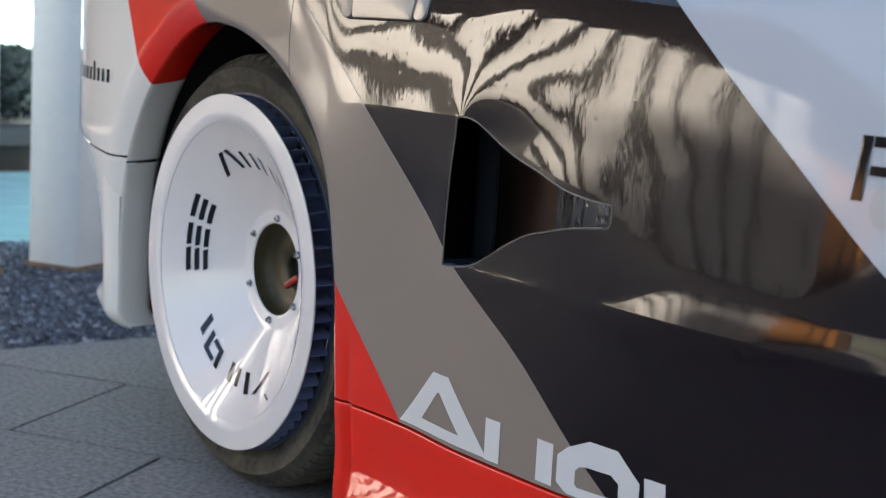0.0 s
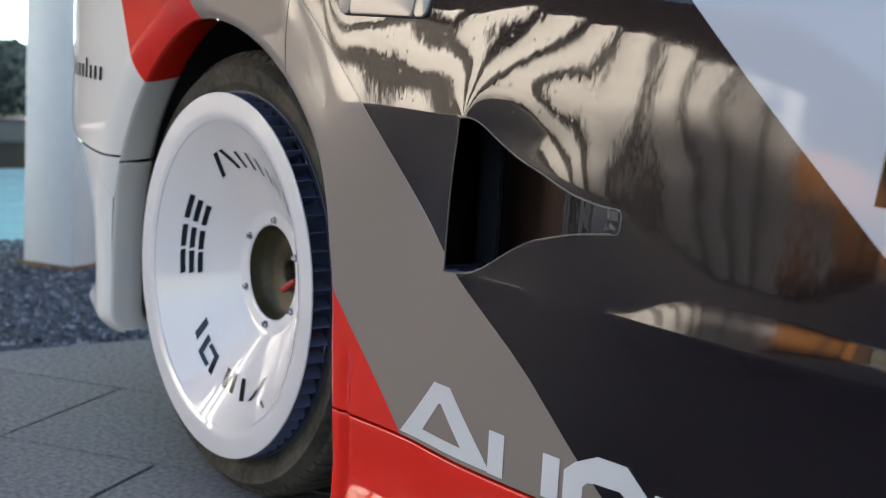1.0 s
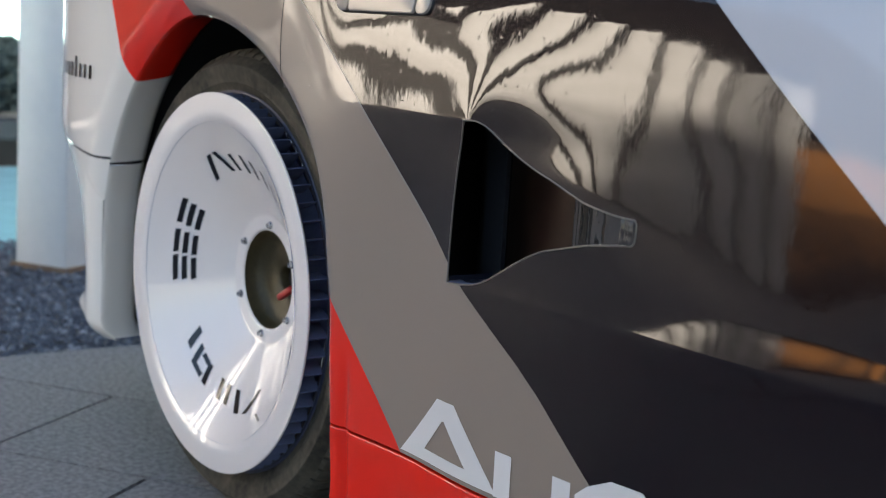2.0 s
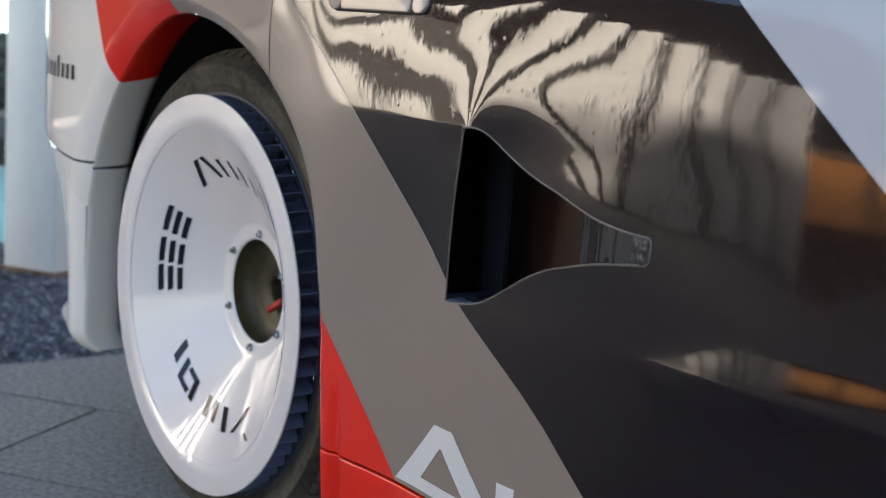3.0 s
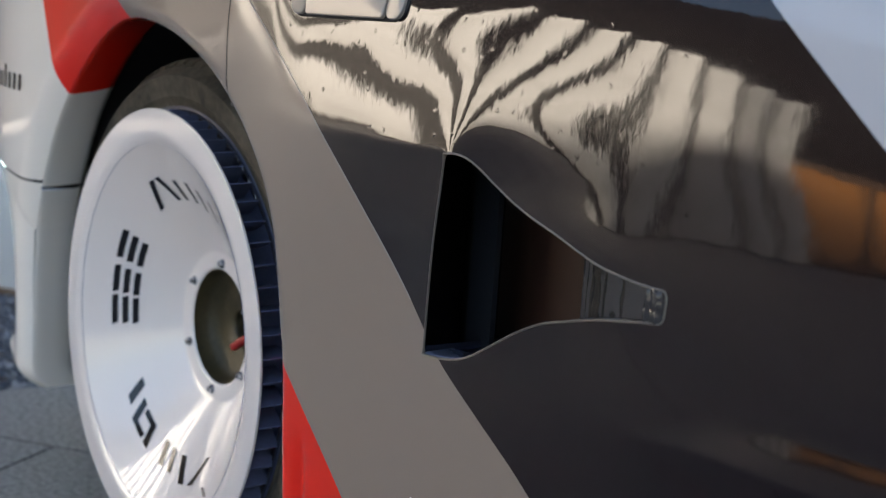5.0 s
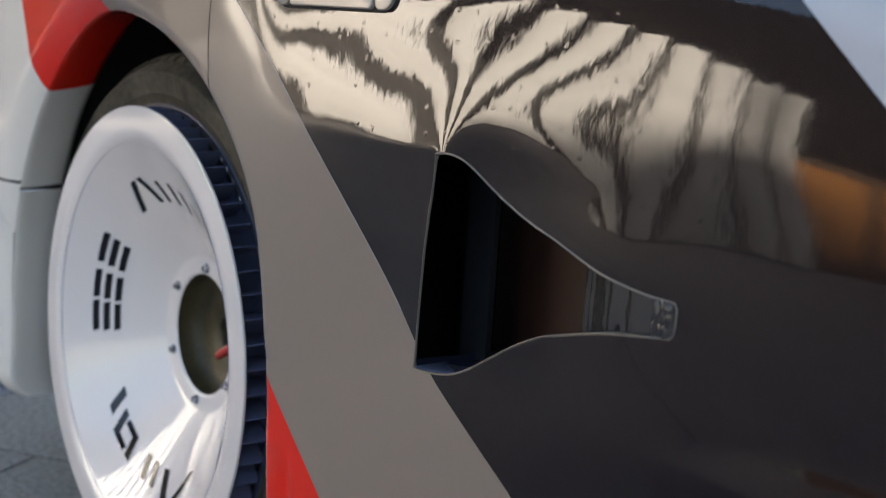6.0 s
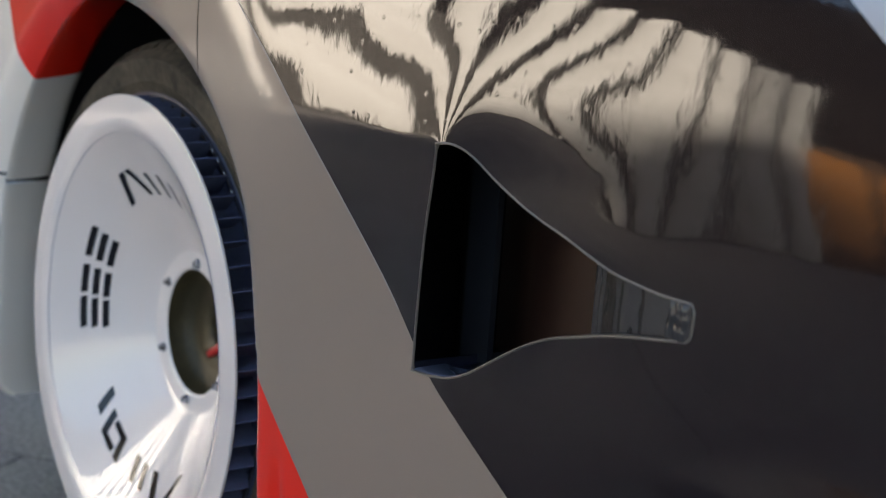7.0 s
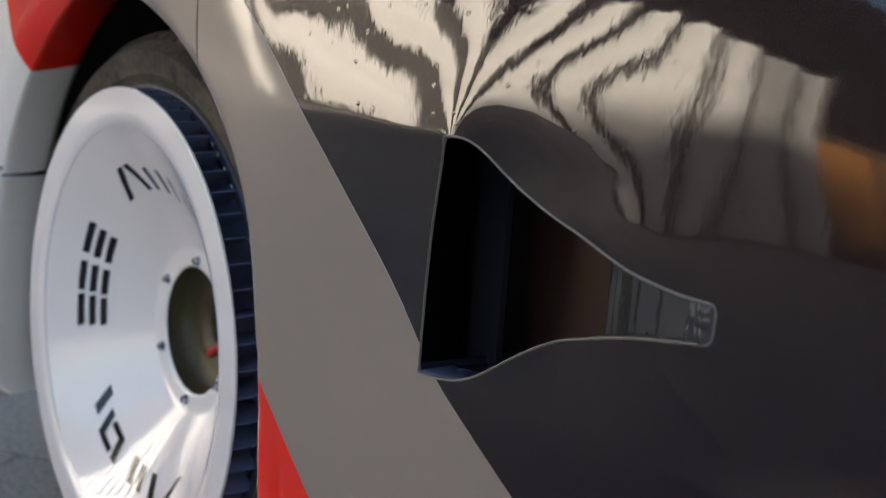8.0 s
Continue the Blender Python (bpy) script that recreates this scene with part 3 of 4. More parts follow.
on_door_plate("handle_gasket", HX0, HX1, HZ0, HZ1, 0.0012, 0.004, 0.016, BLACK)
HANDLE = bumpy(material("handle_paint", (0.33, 0.29, 0.255), 0.38, metal=0.25, coat=0.5), 60, 0.03, 0.003, coat=True)
bsdf(HANDLE).inputs["Coat Roughness"].default_value = 0.18
on_door_plate("handle_end", HX0 + 0.0025, HX0 + 0.026, HZ0 + 0.0025, HZ1 - 0.0025, 0.0050, 0.002, 0.010, HANDLE)
on_door_plate("door_handle", HX0 + 0.0275, HX1 - 0.0285, HZ0 + 0.0025, HZ1 - 0.0025, 0.0062, 0.002, 0.004, HANDLE, "satin silver-grey flush door handle")
on_door_plate("handle_end", HX1 - 0.027, HX1 - 0.0025, HZ0 + 0.0025, HZ1 - 0.0025, 0.0050, 0.002, 0.010, HANDLE)

# ---------------- wheel ----------------
v, fc = lathe([(0.2915, 0.0345), (0.283, 0.10), (0.27, 0.12), (0.262, 0.20), (0.255, 0.30)], 96)
wheel = mesh_object("wheel", v, fc, VANE_BLUE, car, label="deep turbofan wheel with a dished white cover")
tyre_profile = [(0.277, 0.046), (0.284, 0.038), (0.291, 0.037), (0.300, 0.036), (0.309, 0.0325), (0.3105, 0.0310), (0.3125, 0.0308), (0.3140, 0.0312), (0.320, 0.0288), (0.332, 0.0270), (0.3355, 0.0268), (0.3370, 0.0256), (0.3395, 0.0268), (0.3410, 0.0300), (0.345, 0.034), (0.355, 0.048), (0.3595, 0.062), (0.361, 0.10), (0.361, 0.26), (0.3595, 0.30), (0.34, 0.33), (0.29, 0.325)]
v, fc = lathe(tyre_profile, 128)
mesh_object("tyre", v, fc, RUBBER, wheel, label="dusty black low-profile tyre")
tread_bm = bmesh.new()
ring_a = [(0.3515, 0.041), (0.3570, 0.046), (0.3620, 0.058), (0.3640, 0.075), (0.3640, 0.100), (0.3560, 0.100), (0.3480, 0.050)]
for side in (-0.0105, 0.0105):
    for r, y in ring_a:
        tread_bm.verts.new((r, y, side + (0.10 * (y - 0.041))))
tread_bm.verts.ensure_lookup_table()
k = len(ring_a)
tread_bm.faces.new([tread_bm.verts[i] for i in range(k)])
tread_bm.faces.new([tread_bm.verts[k + i] for i in reversed(range(k))])
for i in range(k):
    j = (i + 1) % k
    tread_bm.faces.new((tread_bm.verts[i], tread_bm.verts[j], tread_bm.verts[k + j], tread_bm.verts[k + i]))
bmesh.ops.recalc_face_normals(tread_bm, faces=tread_bm.faces)
tread_mesh = bpy.data.meshes.new("tread_block")
tread_bm.to_mesh(tread_mesh)
tread_bm.free()
tread_mesh.materials.append(RUBBER)
TREADS = 84
for i in range(TREADS):
    ob = new("tread_block", tread_mesh)
    ob.parent = wheel
    ob.matrix_local = Matrix.Translation((0, 0, 0.36)) @ Matrix.Rotation(-2 * math.pi * (i + 0.3) / TREADS, 4, "Y")
dish = [(0.288, 0.0040), (0.2940, 0.0038), (0.2950, 0.0030), (0.2950, 0.0012), (0.2945, 0.0003), (0.2937, 0.0), (0.2930, 0.0), (0.2690, 0.0)] + [(0.2672 - 0.002 * k, 62.3e-6 * k * k) for k in range(11)]
dish += [(0.2472 - (0.2472 - 0.108) * k / 10, 0.00623 + (0.0930 - 0.00623) * k / 10) for k in range(1, 11)]
dish += [(0.104, 0.0955), (0.100, 0.0968), (0.083, 0.0970), (0.0795, 0.0980), (0.0785, 0.1010)]
v, fc = lathe(dish, 160)
mesh_object("wheel_cover", v, fc, COVER_WHITE, wheel, label="dished glossy white wheel cover")
v, fc = lathe([(0.0785, 0.100), (0.0785, 0.106), (0.0765, 0.118), (0.072, 0.128), (0.05, 0.132), (0.022, 0.132), (0.019, 0.136), (0.019, 0.155)], 64)
mesh_object("hub", v, fc, HUB_BROWN, wheel, label="brownish alloy centre bore")
v, fc = lathe([(0.021, 0.150), (0.018, 0.148), (0.0, 0.148)], 32)
mesh_object("centre_nut", v, fc, BLACK, wheel)
pin_bm = box((-0.024, -0.0055, -0.0055), (0.024, 0.0055, 0.0055), 0.004, 3)
bmesh.ops.transform(pin_bm, matrix=pose(0.020, 0.122, 0.3405, 0, -29, 0), verts=pin_bm.verts)
part("lock_pin", pin_bm, PLUG_RED, wheel, "red lock pin")
for a_w in (57.5, 54.0, 50.0, 45.0):
    w_bm = box((-0.003, -0.002, -0.002), (0.003, 0.002, 0.002), 0.0008)
    bmesh.ops.transform(w_bm, matrix=pose(0.293 * math.cos(radians(a_w)), 0.033, 0.36 + 0.293 * math.sin(radians(a_w)), 0, 90 - a_w, 0), verts=w_bm.verts)
    part("balance_weight", w_bm, STEEL, wheel, "small bright metal weight")
v, fc = lathe([(0.2920, 0.0430), (0.2985, 0.0425), (0.3000, 0.0390), (0.2985, 0.0352), (0.2920, 0.0345)], 128, closed=True)
mesh_object("rim_edge", v, fc, material("rim_navy", (0.025, 0.03, 0.055), 0.35), wheel)
v, fc = lathe([(0.250, 0.004), (0.2475, 0.030), (0.250, 0.060)], 96)
mesh_object("vane_backing", v, fc, VANE_BLUE, wheel)

vane_bm = bmesh.new()
sec = [(0.2520, 0.005, 0.007), (0.2930, 0.004, 0.0), (0.2940, 0.0365, 0.001), (0.2560, 0.042, 0.010)]
lo = [vane_bm.verts.new((r, y, t)) for r, y, t in sec]
hi = [vane_bm.verts.new((r, y, t + 0.0016)) for r, y, t in sec]
vane_bm.faces.new(lo)
vane_bm.faces.new(list(reversed(hi)))
for i in range(4):
    j = (i + 1) % 4
    vane_bm.faces.new((lo[i], lo[j], hi[j], hi[i]))
vane_mesh = bpy.data.meshes.new("vane")
bmesh.ops.recalc_face_normals(vane_bm, faces=vane_bm.faces)
vane_bm.to_mesh(vane_mesh)
vane_bm.free()
vane_mesh.materials.append(VANE_BLUE)
VANES = 66
for i in range(VANES):
    ob = new("vane", vane_mesh)
    ob.parent = wheel
    ob.matrix_local = Matrix.Translation((0, 0, 0.36)) @ Matrix.Rotation(-2 * math.pi * i / VANES, 4, "Y")

bolt_bm = bmesh.new()
bmesh.ops.create_cone(bolt_bm, cap_ends=True, segments=12, radius1=0.0066, radius2=0.0066, depth=0.002)
r2 = bmesh.ops.create_cone(bolt_bm, cap_ends=True, segments=6, radius1=0.0046, radius2=0.0043, depth=0.006)
bmesh.ops.translate(bolt_bm, verts=r2["verts"], vec=(0, 0, 0.003))
bolt_mesh = bpy.data.meshes.new("bolt")
bolt_bm.to_mesh(bolt_mesh)
bolt_bm.free()
bolt_mesh.materials.append(STEEL)
for i in range(6):
    a = radians(85.0 + 60 * i)
    ob = new("bolt", bolt_mesh)
    ob.parent = wheel
    ob.matrix_local = Matrix.Translation((0.089 * math.cos(a), 0.0958, 0.36 + 0.089 * math.sin(a))) @ Matrix.Rotation(radians(90), 4, "X")


def cover_mark(name, a0, a1, r0, r1, lean, mat=None):
    """A plain block laid on the dish of the cover, between two angles (degrees) and two radii."""
    verts, faces, n = [], [], 8
    for i in range(n + 1):
        for j in range(4):
            r = r0 + (r1 - r0) * j / 3
            a = radians(a0 + (a1 - a0) * i / n + lean * (j / 3 - 0.5))
            y = 0.0023 + (0.2535 - r) * 0.6234 - 0.0009
            verts.append((r * math.cos(a), y, 0.36 + r * math.sin(a)))
    for i in range(n):
        for j in range(3):
            faces.append((i * 4 + j, i * 4 + j + 1, i * 4 + j + 5, i * 4 + j + 4))
    return mesh_object(name, verts, faces, mat or DECAL_BLACK, wheel, label="plain black block of a printed mark")


# three marks of three bars each, then slanted pairs of bars above and below
for a0, a1 in ((177.0, 189.0), (164.0, 175.5), (147.0, 160.5)):
    for r0 in (0.1665, 0.1815, 0.1965):
        cover_mark("printed_mark", a0, a1, r0, r0 + 0.0088, 1)
for a0, a1, r0, r1, lean in ((103.5, 107.0, 0.174, 0.208, 7), (115.0, 119.0, 0.174, 0.208, -7), (84, 87, 0.174, 0.200, 3), (94, 97, 0.174, 0.200, 3),
                             (64, 67, 0.172, 0.198, 3), (75, 78, 0.172, 0.198, 3), (54, 58, 0.172, 0.200, 3)):
    cover_mark("printed_mark", a0, a1, r0, r1, lean)
for a0, a1, r0, r1, lean in ((218, 222.5, 0.171, 0.197, 5), (228, 232, 0.176, 0.202, 5), (241, 245, 0.176, 0.202, 5), (232, 241, 0.176, 0.183, 0), (232, 241, 0.195, 0.202, 0),
                             (256, 259.5, 0.174, 0.200, 5), (263.5, 267, 0.174, 0.200, 5), (274, 278.5, 0.174, 0.206, 8), (290, 294, 0.174, 0.206, -8), (303, 305, 0.214, 0.232, 6)):
    cover_mark("printed_mark", a0, a1, r0, r1, lean)

# ---------------- marks on the door ----------------


def side_mark(name, ring, mat, label, lift=0.0012):
    verts = [on_side(x, z, lift) for x, z in ring]
    return mesh_object(name, verts, [list(range(len(ring)))], mat, car, smooth=False, label=label)


WL = "plain white block of a printed mark"


def side_block(ring, mat, label, n=28):
    """A flat-coloured block with the given outline, laid on the skin."""
    xa, xb = min(p[0] for p in ring), max(p[0] for p in ring)
    verts, faces = [], []
    for i in range(n + 1):
        x = xa + (xb - xa) * (0.001 + 0.998 * i / n)
        cut = []
        for q, (x0, z0) in enumerate(ring):
            x1, z1 = ring[(q + 1) % len(ring)]
            if (x0 <= x) != (x1 <= x):
                cut.append(z0 + (z1 - z0) * (x - x0) / (x1 - x0))
        za, zb = min(cut), max(cut)
        for j in range(5):
            verts.append(on_side(x, za + (zb - za) * j / 4, 0.0012))
    for i in range(n):
        for j in range(4):
            faces.append((i * 5 + j, i * 5 + j + 1, i * 5 + j + 6, i * 5 + j + 5))
    return mesh_object("printed_mark", verts, faces, mat, car, label=label)


def side_ring(outer, inner, mat, label, n=10):
    """A flat-coloured closed band between two outlines with as many corners, laid on the skin."""
    verts, faces, k = [], [], len(outer)
    for i in range(k):
        for q in range(n):
            u = q / n
            a, b = [tuple(p[i][c] + (p[(i + 1) % k][c] - p[i][c]) * u for c in (0, 1)) for p in (outer, inner)]
            for j in range(4):
                verts.append(on_side(a[0] + (b[0] - a[0]) * j / 3, a[1] + (b[1] - a[1]) * j / 3, 0.0009))
    m = k * n
    for i in range(m):
        for j in range(3):
            o = (i + 1) % m
            faces.append((i * 4 + j, o * 4 + j, o * 4 + j + 1, i * 4 + j + 1))
    return mesh_object("printed_mark", verts, faces, mat, car, label=label)


# a hollow triangle, two bars, a hollow rounded block and one bar
side_ring(((0.581, 0.264), (0.655, 0.346), (0.691, 0.347), (0.775, 0.265)), ((0.632, 0.279), (0.668, 0.322), (0.672, 0.322), (0.718, 0.279)), DECAL_WHITE, WL)
side_ring(((0.896, 0.272), (0.896, 0.304), (0.912, 0.317), (0.943, 0.331), (0.982, 0.330), (1.012, 0.300), (1.010, 0.262), (0.912, 0.262)),
          ((0.924, 0.276), (0.924, 0.292), (0.930, 0.298), (0.940, 0.300), (0.974, 0.300), (0.984, 0.292), (0.984, 0.273), (0.928, 0.273)), DECAL_WHITE, WL, 5)
for ring in (
    ((0.770, 0.264), (0.797, 0.264), (0.797, 0.316), (0.770, 0.316)),
    ((0.862, 0.264), (0.889, 0.264), (0.889, 0.314), (0.862, 0.314)),
    ((1.018, 0.262), (1.046, 0.262), (1.046, 0.309), (1.018, 0.309)),
):
    side_block(ring, DECAL_WHITE, WL)
BL = "plain black bar of a printed mark"
side_block(((1.249, 0.643), (1.262, 0.643), (1.263, 0.703), (1.250, 0.703)), DECAL_BLACK, BL, 6)
side_block(((1.264, 0.693), (1.340, 0.693), (1.340, 0.703), (1.264, 0.703)), DECAL_BLACK, BL, 10)
side_block(((1.264, 0.667), (1.340, 0.667), (1.340, 0.676), (1.264, 0.676)), DECAL_BLACK, BL, 10)
EMBLEM = material("emblem_grey", (0.42, 0.43, 0.46), 0.3, metal=0.3)
side_block([(1.283 + 0.014 * math.cos(a * 0.5236), 0.640 + 0.020 * math.sin(a * 0.5236)) for a in range(12)], EMBLEM, "small grey oval emblem block", 12)
for i in range(9):
    x = -0.625 + 0.027 * i
    side_mark("printed_mark", [(x, 0.648), (x + 0.013, 0.648), (x + 0.014, 0.672 + 0.012 * (i % 4 == 1)), (x + 0.001, 0.672 + 0.012 * (i % 4 == 1))], DECAL_BLACK, "small dark bars of a printed mark")

# cut edge of the taupe film, standing slightly proud
verts, faces = [], []
for i in range(61):
    z = 0.855 - (0.855 - 0.531) * i / 60
    x = 0.5455 + (0.610 - z) * 1.13
    for dx, lift in ((-0.0012, 0.0002), (-0.0003, 0.0007), (0.0005, 0.0001)):
        verts.append(on_side(x + dx, z, lift))
for i in range(60):
    for k in range(2):
        faces.append((3 * i + k, 3 * i + k + 1, 3 * i + k + 4, 3 * i + k + 3))
mesh_object("film_edge", verts, faces, material("film_edge", (0.26, 0.24, 0.23), 0.3), car, label="thin pale cut edge of the taupe film")

# ---------------- background ----------------
fin_bm = box((-0.0935, -0.063, -0.02), (0.0935, 0.063, 3.2), 0.005)
fin = part("white_fin", fin_bm, FIN_WHITE)
tagged(fin, "tall white painted upright fin standing in gravel", "fin", "row of white fins")
part("base_plate", box((-0.105, -0.075, -0.02), (0.105, 0.075, 0.006), 0.002), mottled(material("rusty_plate", (0.2, 0.1, 0.05), 0.7), (0.10, 0.06, 0.04), (0.26, 0.17, 0.11), 20), fin, "rust-stained base plate")
fin.matrix_world = pose(-2.096, 0.543, 0, 0, 0, 28.8)
for y in (0.213, 0.873, 1.203):
    copy_thing(fin, pose(-2.096, y, 0, 0, 0, 28.8))

POOL = material("pool_water", (0.50, 0.93, 0.95), 0.08)
bumpy(POOL, 5, 0.3, 0.02)
pool = mesh_object("water", [(-4.75, 0.05, -0.02), (-2.42, 0.05, -0.02), (-2.42, 6, -0.02), (-4.75, 6, -0.02)], [(0, 1, 2, 3)], POOL)
tagged(pool, "bright turquoise water of a shallow basin", "water", kind="structure")
DECK = wall_material("grey_coping", (0.040, 0.050, 0.056), (0.062, 0.074, 0.080))
deck = part("terrace", box((-40, 0.05, 0.105), (-4.79, 40, 0.2), 0.006), DECK, smooth=False)
tagged(deck, "grey stone terrace standing above the water", "terrace", kind="structure")
part("riser", box((-40, 0.05, -0.05), (-4.86, 40, 0.105)), wall_material("dark_riser", (0.014, 0.018, 0.020), (0.026, 0.032, 0.034)), deck, "dark recessed riser under the coping", smooth=False)
pale = part("wall_west", box((-9.3, 1.7, 0.2), (-9.0, 12, 3.2), 0.01), wall_material("pale_wall", (0.42, 0.72, 0.74), (0.50, 0.80, 0.82)), smooth=False)
tagged(pale, "pale sunlit garden wall beyond the planting", "wall", kind="structure")
HEDGE = mottled(material("far_green", (0.05, 0.08, 0.07), 0.8), (0.006, 0.019, 0.025), (0.012, 0.033, 0.040), 6)
verts, faces = [], []
leaf = random.Random(3)
for i in range(14000):
    c = Vector((leaf.uniform(-5.6, -5.0), leaf.uniform(0.5, 4.3), leaf.uniform(0.2, 0.55) + leaf.uniform(0.0, 0.04)))
    d1 = Vector((leaf.gauss(0, 1), leaf.gauss(0, 1), leaf.gauss(0, 1))).normalized() * 0.04
    d2 = d1.orthogonal().normalized() * 0.016
    b0 = len(verts)
    verts += [c - d1, c + d2, c + d1, c - d2]
    faces.append((b0, b0 + 1, b0 + 2, b0 + 3))
hedge = mesh_object("hedge", verts, faces, HEDGE, smooth=False)
tagged(hedge, "dark green clipped planting beyond the water", "hedge", kind="stuff")

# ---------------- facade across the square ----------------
# mottling widened so its darker tones stand in for broken shade on the fins
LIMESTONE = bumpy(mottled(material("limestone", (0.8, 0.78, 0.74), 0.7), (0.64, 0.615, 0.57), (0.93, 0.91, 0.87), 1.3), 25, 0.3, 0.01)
BRONZE = wall_material("bronze_wall", (0.007, 0.006, 0.006), (0.014, 0.012, 0.011))
bsdf(BRONZE).inputs["Specular IOR Level"].default_value = 0.1
FX = -7.2
WALL_X = FX - 0.62
wall = part("facade", box((WALL_X - 1.0, -26.0, 0), (WALL_X, 1.6, 6.37)), BRONZE, smooth=False)
tagged(wall, "tall dark wall of the building across the square", "wall", kind="structure")
# upright stone fins turned towards the sun; each is placed by its outer front edge
pier_bm = box((0.0, 0.0, 0), (0.40, 0.16, 4.18), 0.05, 4)
pier = part("pier", pier_bm, LIMESTONE)
tagged(pier, "sunlit cream stone fin of a colonnade", "pier", "colonnade piers")
PITCH = 0.840
for i in range(11):
    m4 = pose(FX, -4.912 - PITCH * i, 0, 0, 0, 142)
    if i == 0:
        pier.matrix_world = m4
    else:
        copy_thing(pier, m4)
recess = part("recess_panel", box((WALL_X, -13.15, 0), (WALL_X + 0.03, -3.7, 3.7)), wall_material("grey_stone", (0.05, 0.046, 0.042), (0.09, 0.084, 0.077)), wall, smooth=False)
part("brown_panel", box((WALL_X, -25.0, 0), (WALL_X + 0.03, -13.2, 2.2)), wall_material("brown_wood", (0.05, 0.028, 0.015), (0.09, 0.050, 0.026)), wall, "brown timber lower panel", smooth=False)
AMBER = material("amber_window", (0.3, 0.12, 0.03), 0.4)
bsdf(AMBER).inputs["Emission Color"].default_value = (1.0, 0.42, 0.08, 1)
bsdf(AMBER).inputs["Emission Strength"].default_value = 0.026
for y, w, z0, z1 in ((-13.46, 0.34, 0.25, 1.8), (-14.25, 1.6, 0.25, 1.9), (-16.3, 1.6, 0.25, 1.9), (-18.6, 1.8, 0.25, 2.0)):
    win = part("lit_window", box((WALL_X, y - w, z0), (WALL_X + 0.05, y, z1), 0.01), AMBER, smooth=False)
    tagged(win, "warm amber lit window in the dark wall", "window", "amber windows")

# unseen gable wall added behind the car; its slope shades car and ground, not the fins
shade_bm = box((1.6, 5.0, 0), (18, 5.6, 12.0))
for v in shade_bm.verts:
    if v.co.z > 1:
        v.co.z = 0.69 * (v.co.x + 7.2)
shade = part("shade_wall_north", shade_bm, wall_material("plaster", (0.36, 0.36, 0.36), (0.5, 0.49, 0.47)), smooth=False)
tagged(shade, "plain grey rendered wall, out of view, added to shade the car", "wall", kind="structure")

# unseen wall added to the east, its sloping top cut to shade the foot of the fins
shade_edge = [(-3.6, 17.3), (1.1, 17.5), (2.0, 18.0), (3.5, 18.1), (5.2, 16.7), (6.2, 16.2)]
verts = [(x, y, z) for x in (16.0, 18.0) for y, z in [(-3.6, 0.0)] + shade_edge + [(6.2, 0.0)]]
m = len(verts) // 2
faces = [tuple(reversed(range(m))), tuple(range(m, 2 * m))] + [(i, (i + 1) % m, (i + 1) % m + m, i + m) for i in range(m)]
shade_east = mesh_object("shade_wall_east", verts, faces, wall_material("concrete", (0.33, 0.33, 0.33), (0.45, 0.44, 0.42)), smooth=False)
# unseen slats added above the wall to half shade the farthest fins
for k in range(5):
    part("shade_slat", box((16.9, 1.70 + 0.36 * k, 17.2), (17.1, 1.86 + 0.36 * k, 21.5), 0.02), shade_east.data.materials[0], shade_east, smooth=False)
tagged(shade_east, "plain concrete wall, out of view, added to shade the stone fins", "wall", kind="structure")

# ---------------- paving and gravel ----------------
GX, GY = Vector((0.566, -0.824)), Vector((0.824, 0.566))
J0 = Vector((-0.656, 0.124))
pave = mesh_object("pavement", [(GRAVEL_X, -30, -0.006), (20, -30, -0.006), (20, 6, -0.006), (GRAVEL_X, 6, -0.006)], [(0, 1, 2, 3)], JOINT)
tagged(pave, "grey granite paving with dark joints", "pavement", kind="structure")
SL, SW = 0.40, 0.90


def clip_left(poly, x0):
    out = []
    for i, a in enumerate(poly):
        b = poly[(i + 1) % len(poly)]
        if a.x >= x0:
            out.append(a)
        if (a.x >= x0) != (b.x >= x0):
            u = (x0 - a.x) / (b.x - a.x)
            out.append(a + (b - a) * u)
    return out


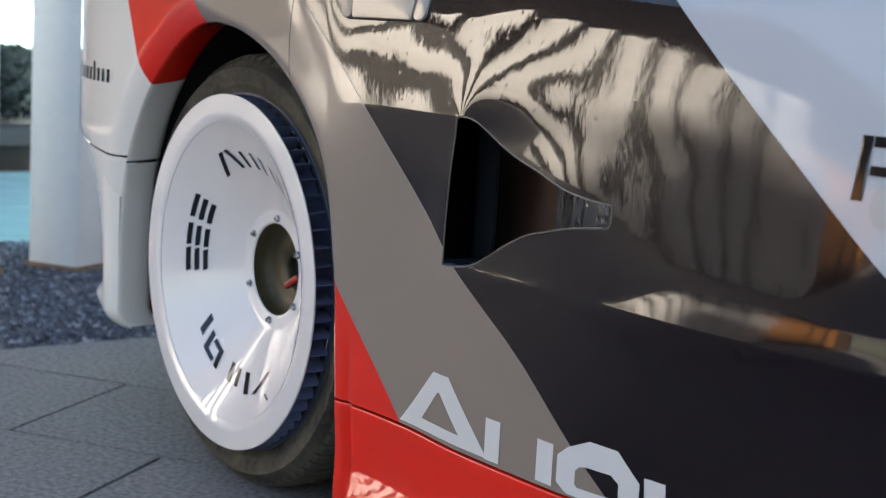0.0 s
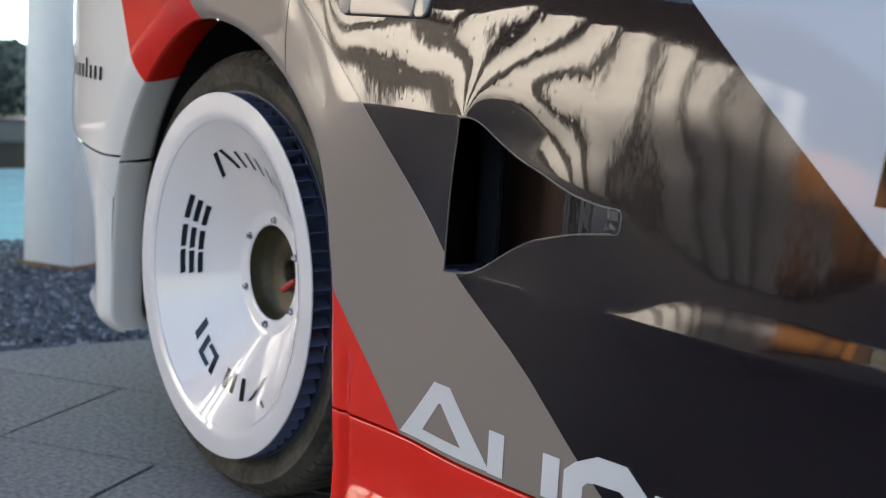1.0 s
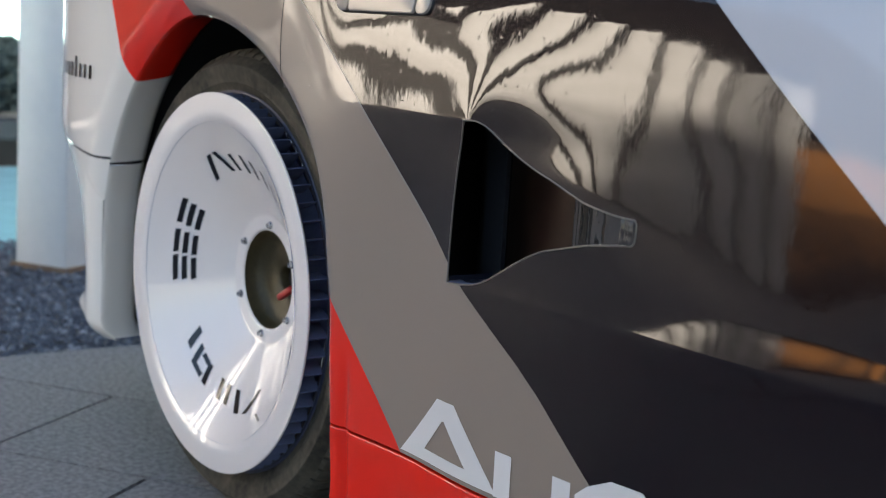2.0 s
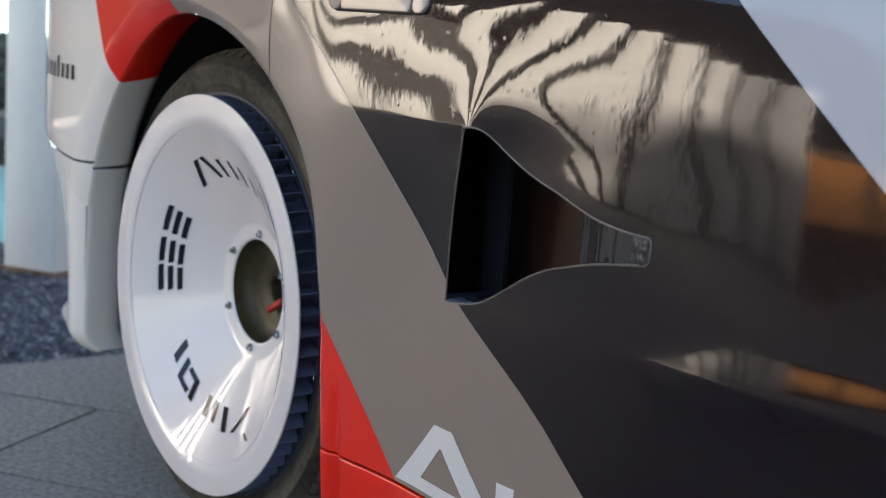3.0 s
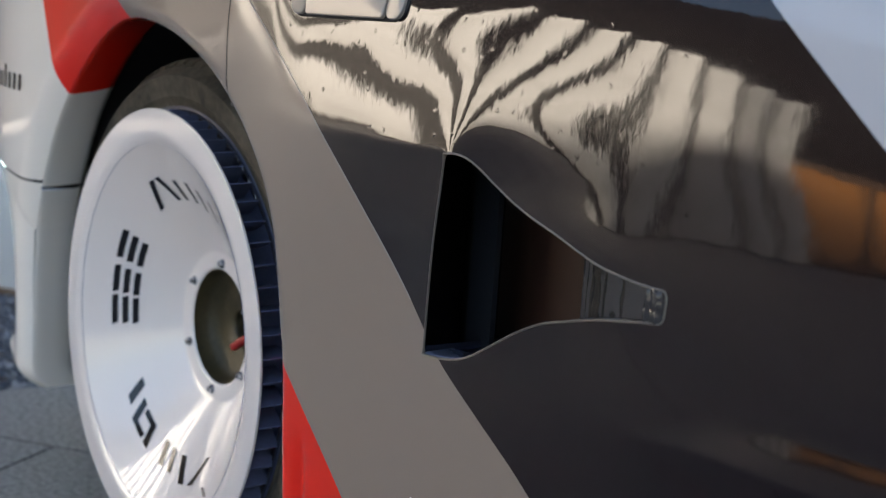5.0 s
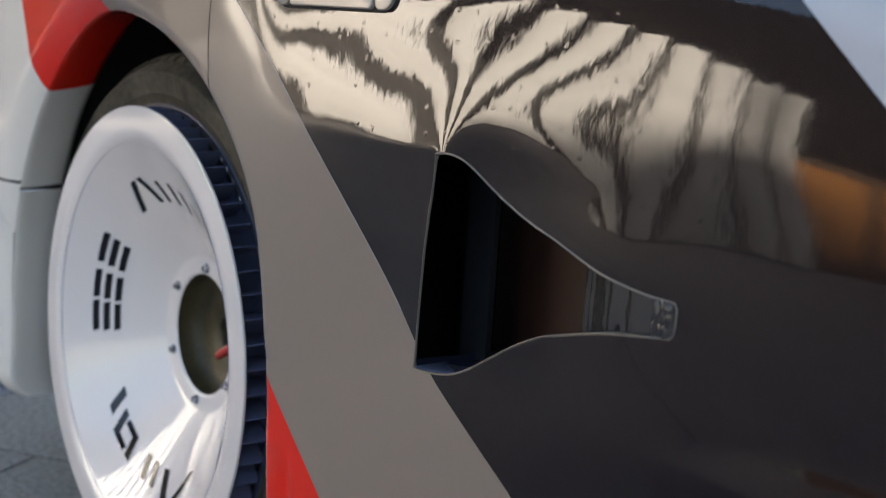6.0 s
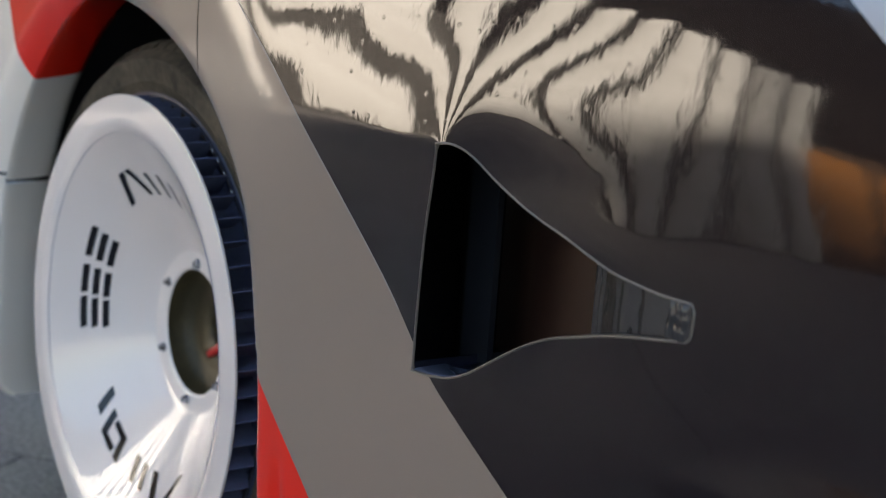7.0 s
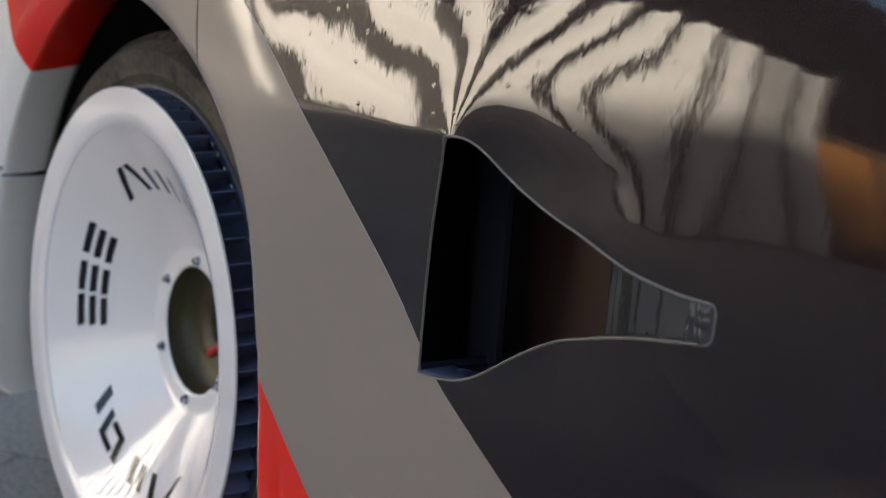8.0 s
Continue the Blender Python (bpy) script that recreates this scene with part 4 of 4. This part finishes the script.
def slab_outline(col, row):
    """A slab's four corners in the running bond, inside its joints."""
    o = J0 + GX * (SL * col) + GY * (SW * (row + (0.36 if col % 2 else 0.0)))
    g, e = 0.0030, 0.0045
    return o, [o + GX * g + GY * e, o + GX * (SL - g) + GY * e, o + GX * (SL - g) + GY * (SW - e), o + GX * g + GY * (SW - e)]


rng = random.Random(5)
far_verts, far_faces = [], []
for col in range(-50, 70):
    for row in range(-36, 30):
        o, poly = slab_outline(col, row)
        near = -20 <= col < 22 and -14 <= row < 14 and -2.0 < o.x < 4.6 and -8.0 < o.y < 3.6
        if not near and not (-2.0 < o.x < 18.8 and -28.8 < o.y < 5.0):
            continue
        poly = clip_left(poly, GRAVEL_X)
        if len(poly) < 3:
            continue
        top = rng.uniform(-0.0008, 0.0008)
        k = len(poly)
        verts = [(p.x, p.y, top) for p in poly] + [(p.x, p.y, -0.02) for p in poly]
        faces = [list(range(k))] + [(i, i + k, (i + 1) % k + k, (i + 1) % k) for i in range(k)]
        if near:
            mesh_object("slab", verts, faces, SLAB, pave, smooth=False)
        else:
            b = len(far_verts)
            far_verts += verts
            far_faces += [[b + q for q in f] for f in faces]
far_paving = mesh_object("far_slabs", far_verts, far_faces, SLAB, pave, smooth=False)
tagged(far_paving, kind="stuff")

verts, faces = [], []
ico = [(0, 0, 1), (0.9, 0, 0.1), (0.3, 0.85, 0.15), (-0.75, 0.5, 0.05), (-0.7, -0.55, 0.1), (0.25, -0.9, 0.0)]
for i in range(16000):
    x, y = rng.uniform(-2.6, GRAVEL_X - 0.005), rng.uniform(-0.6, 1.3)
    s, h, a = rng.uniform(0.006, 0.014), rng.uniform(0.5, 0.9), rng.uniform(0, 6.28)
    b = len(verts)
    z = rng.uniform(-0.022, -0.010)
    for px_, py_, pz_ in ico:
        q = rng.uniform(0.8, 1.15) * s
        verts.append((x + (px_ * math.cos(a) - py_ * math.sin(a)) * q, y + (px_ * math.sin(a) + py_ * math.cos(a)) * q, z + pz_ * s * h + 0.002))
    faces += [(b, b + 1, b + 2), (b, b + 2, b + 3), (b, b + 3, b + 4), (b, b + 4, b + 5), (b, b + 5, b + 1)]
gravel = mesh_object("gravel", verts, faces, STONE, smooth=False)
tagged(gravel, "loose blue-grey gravel strip beside the paving", "gravel", kind="stuff")
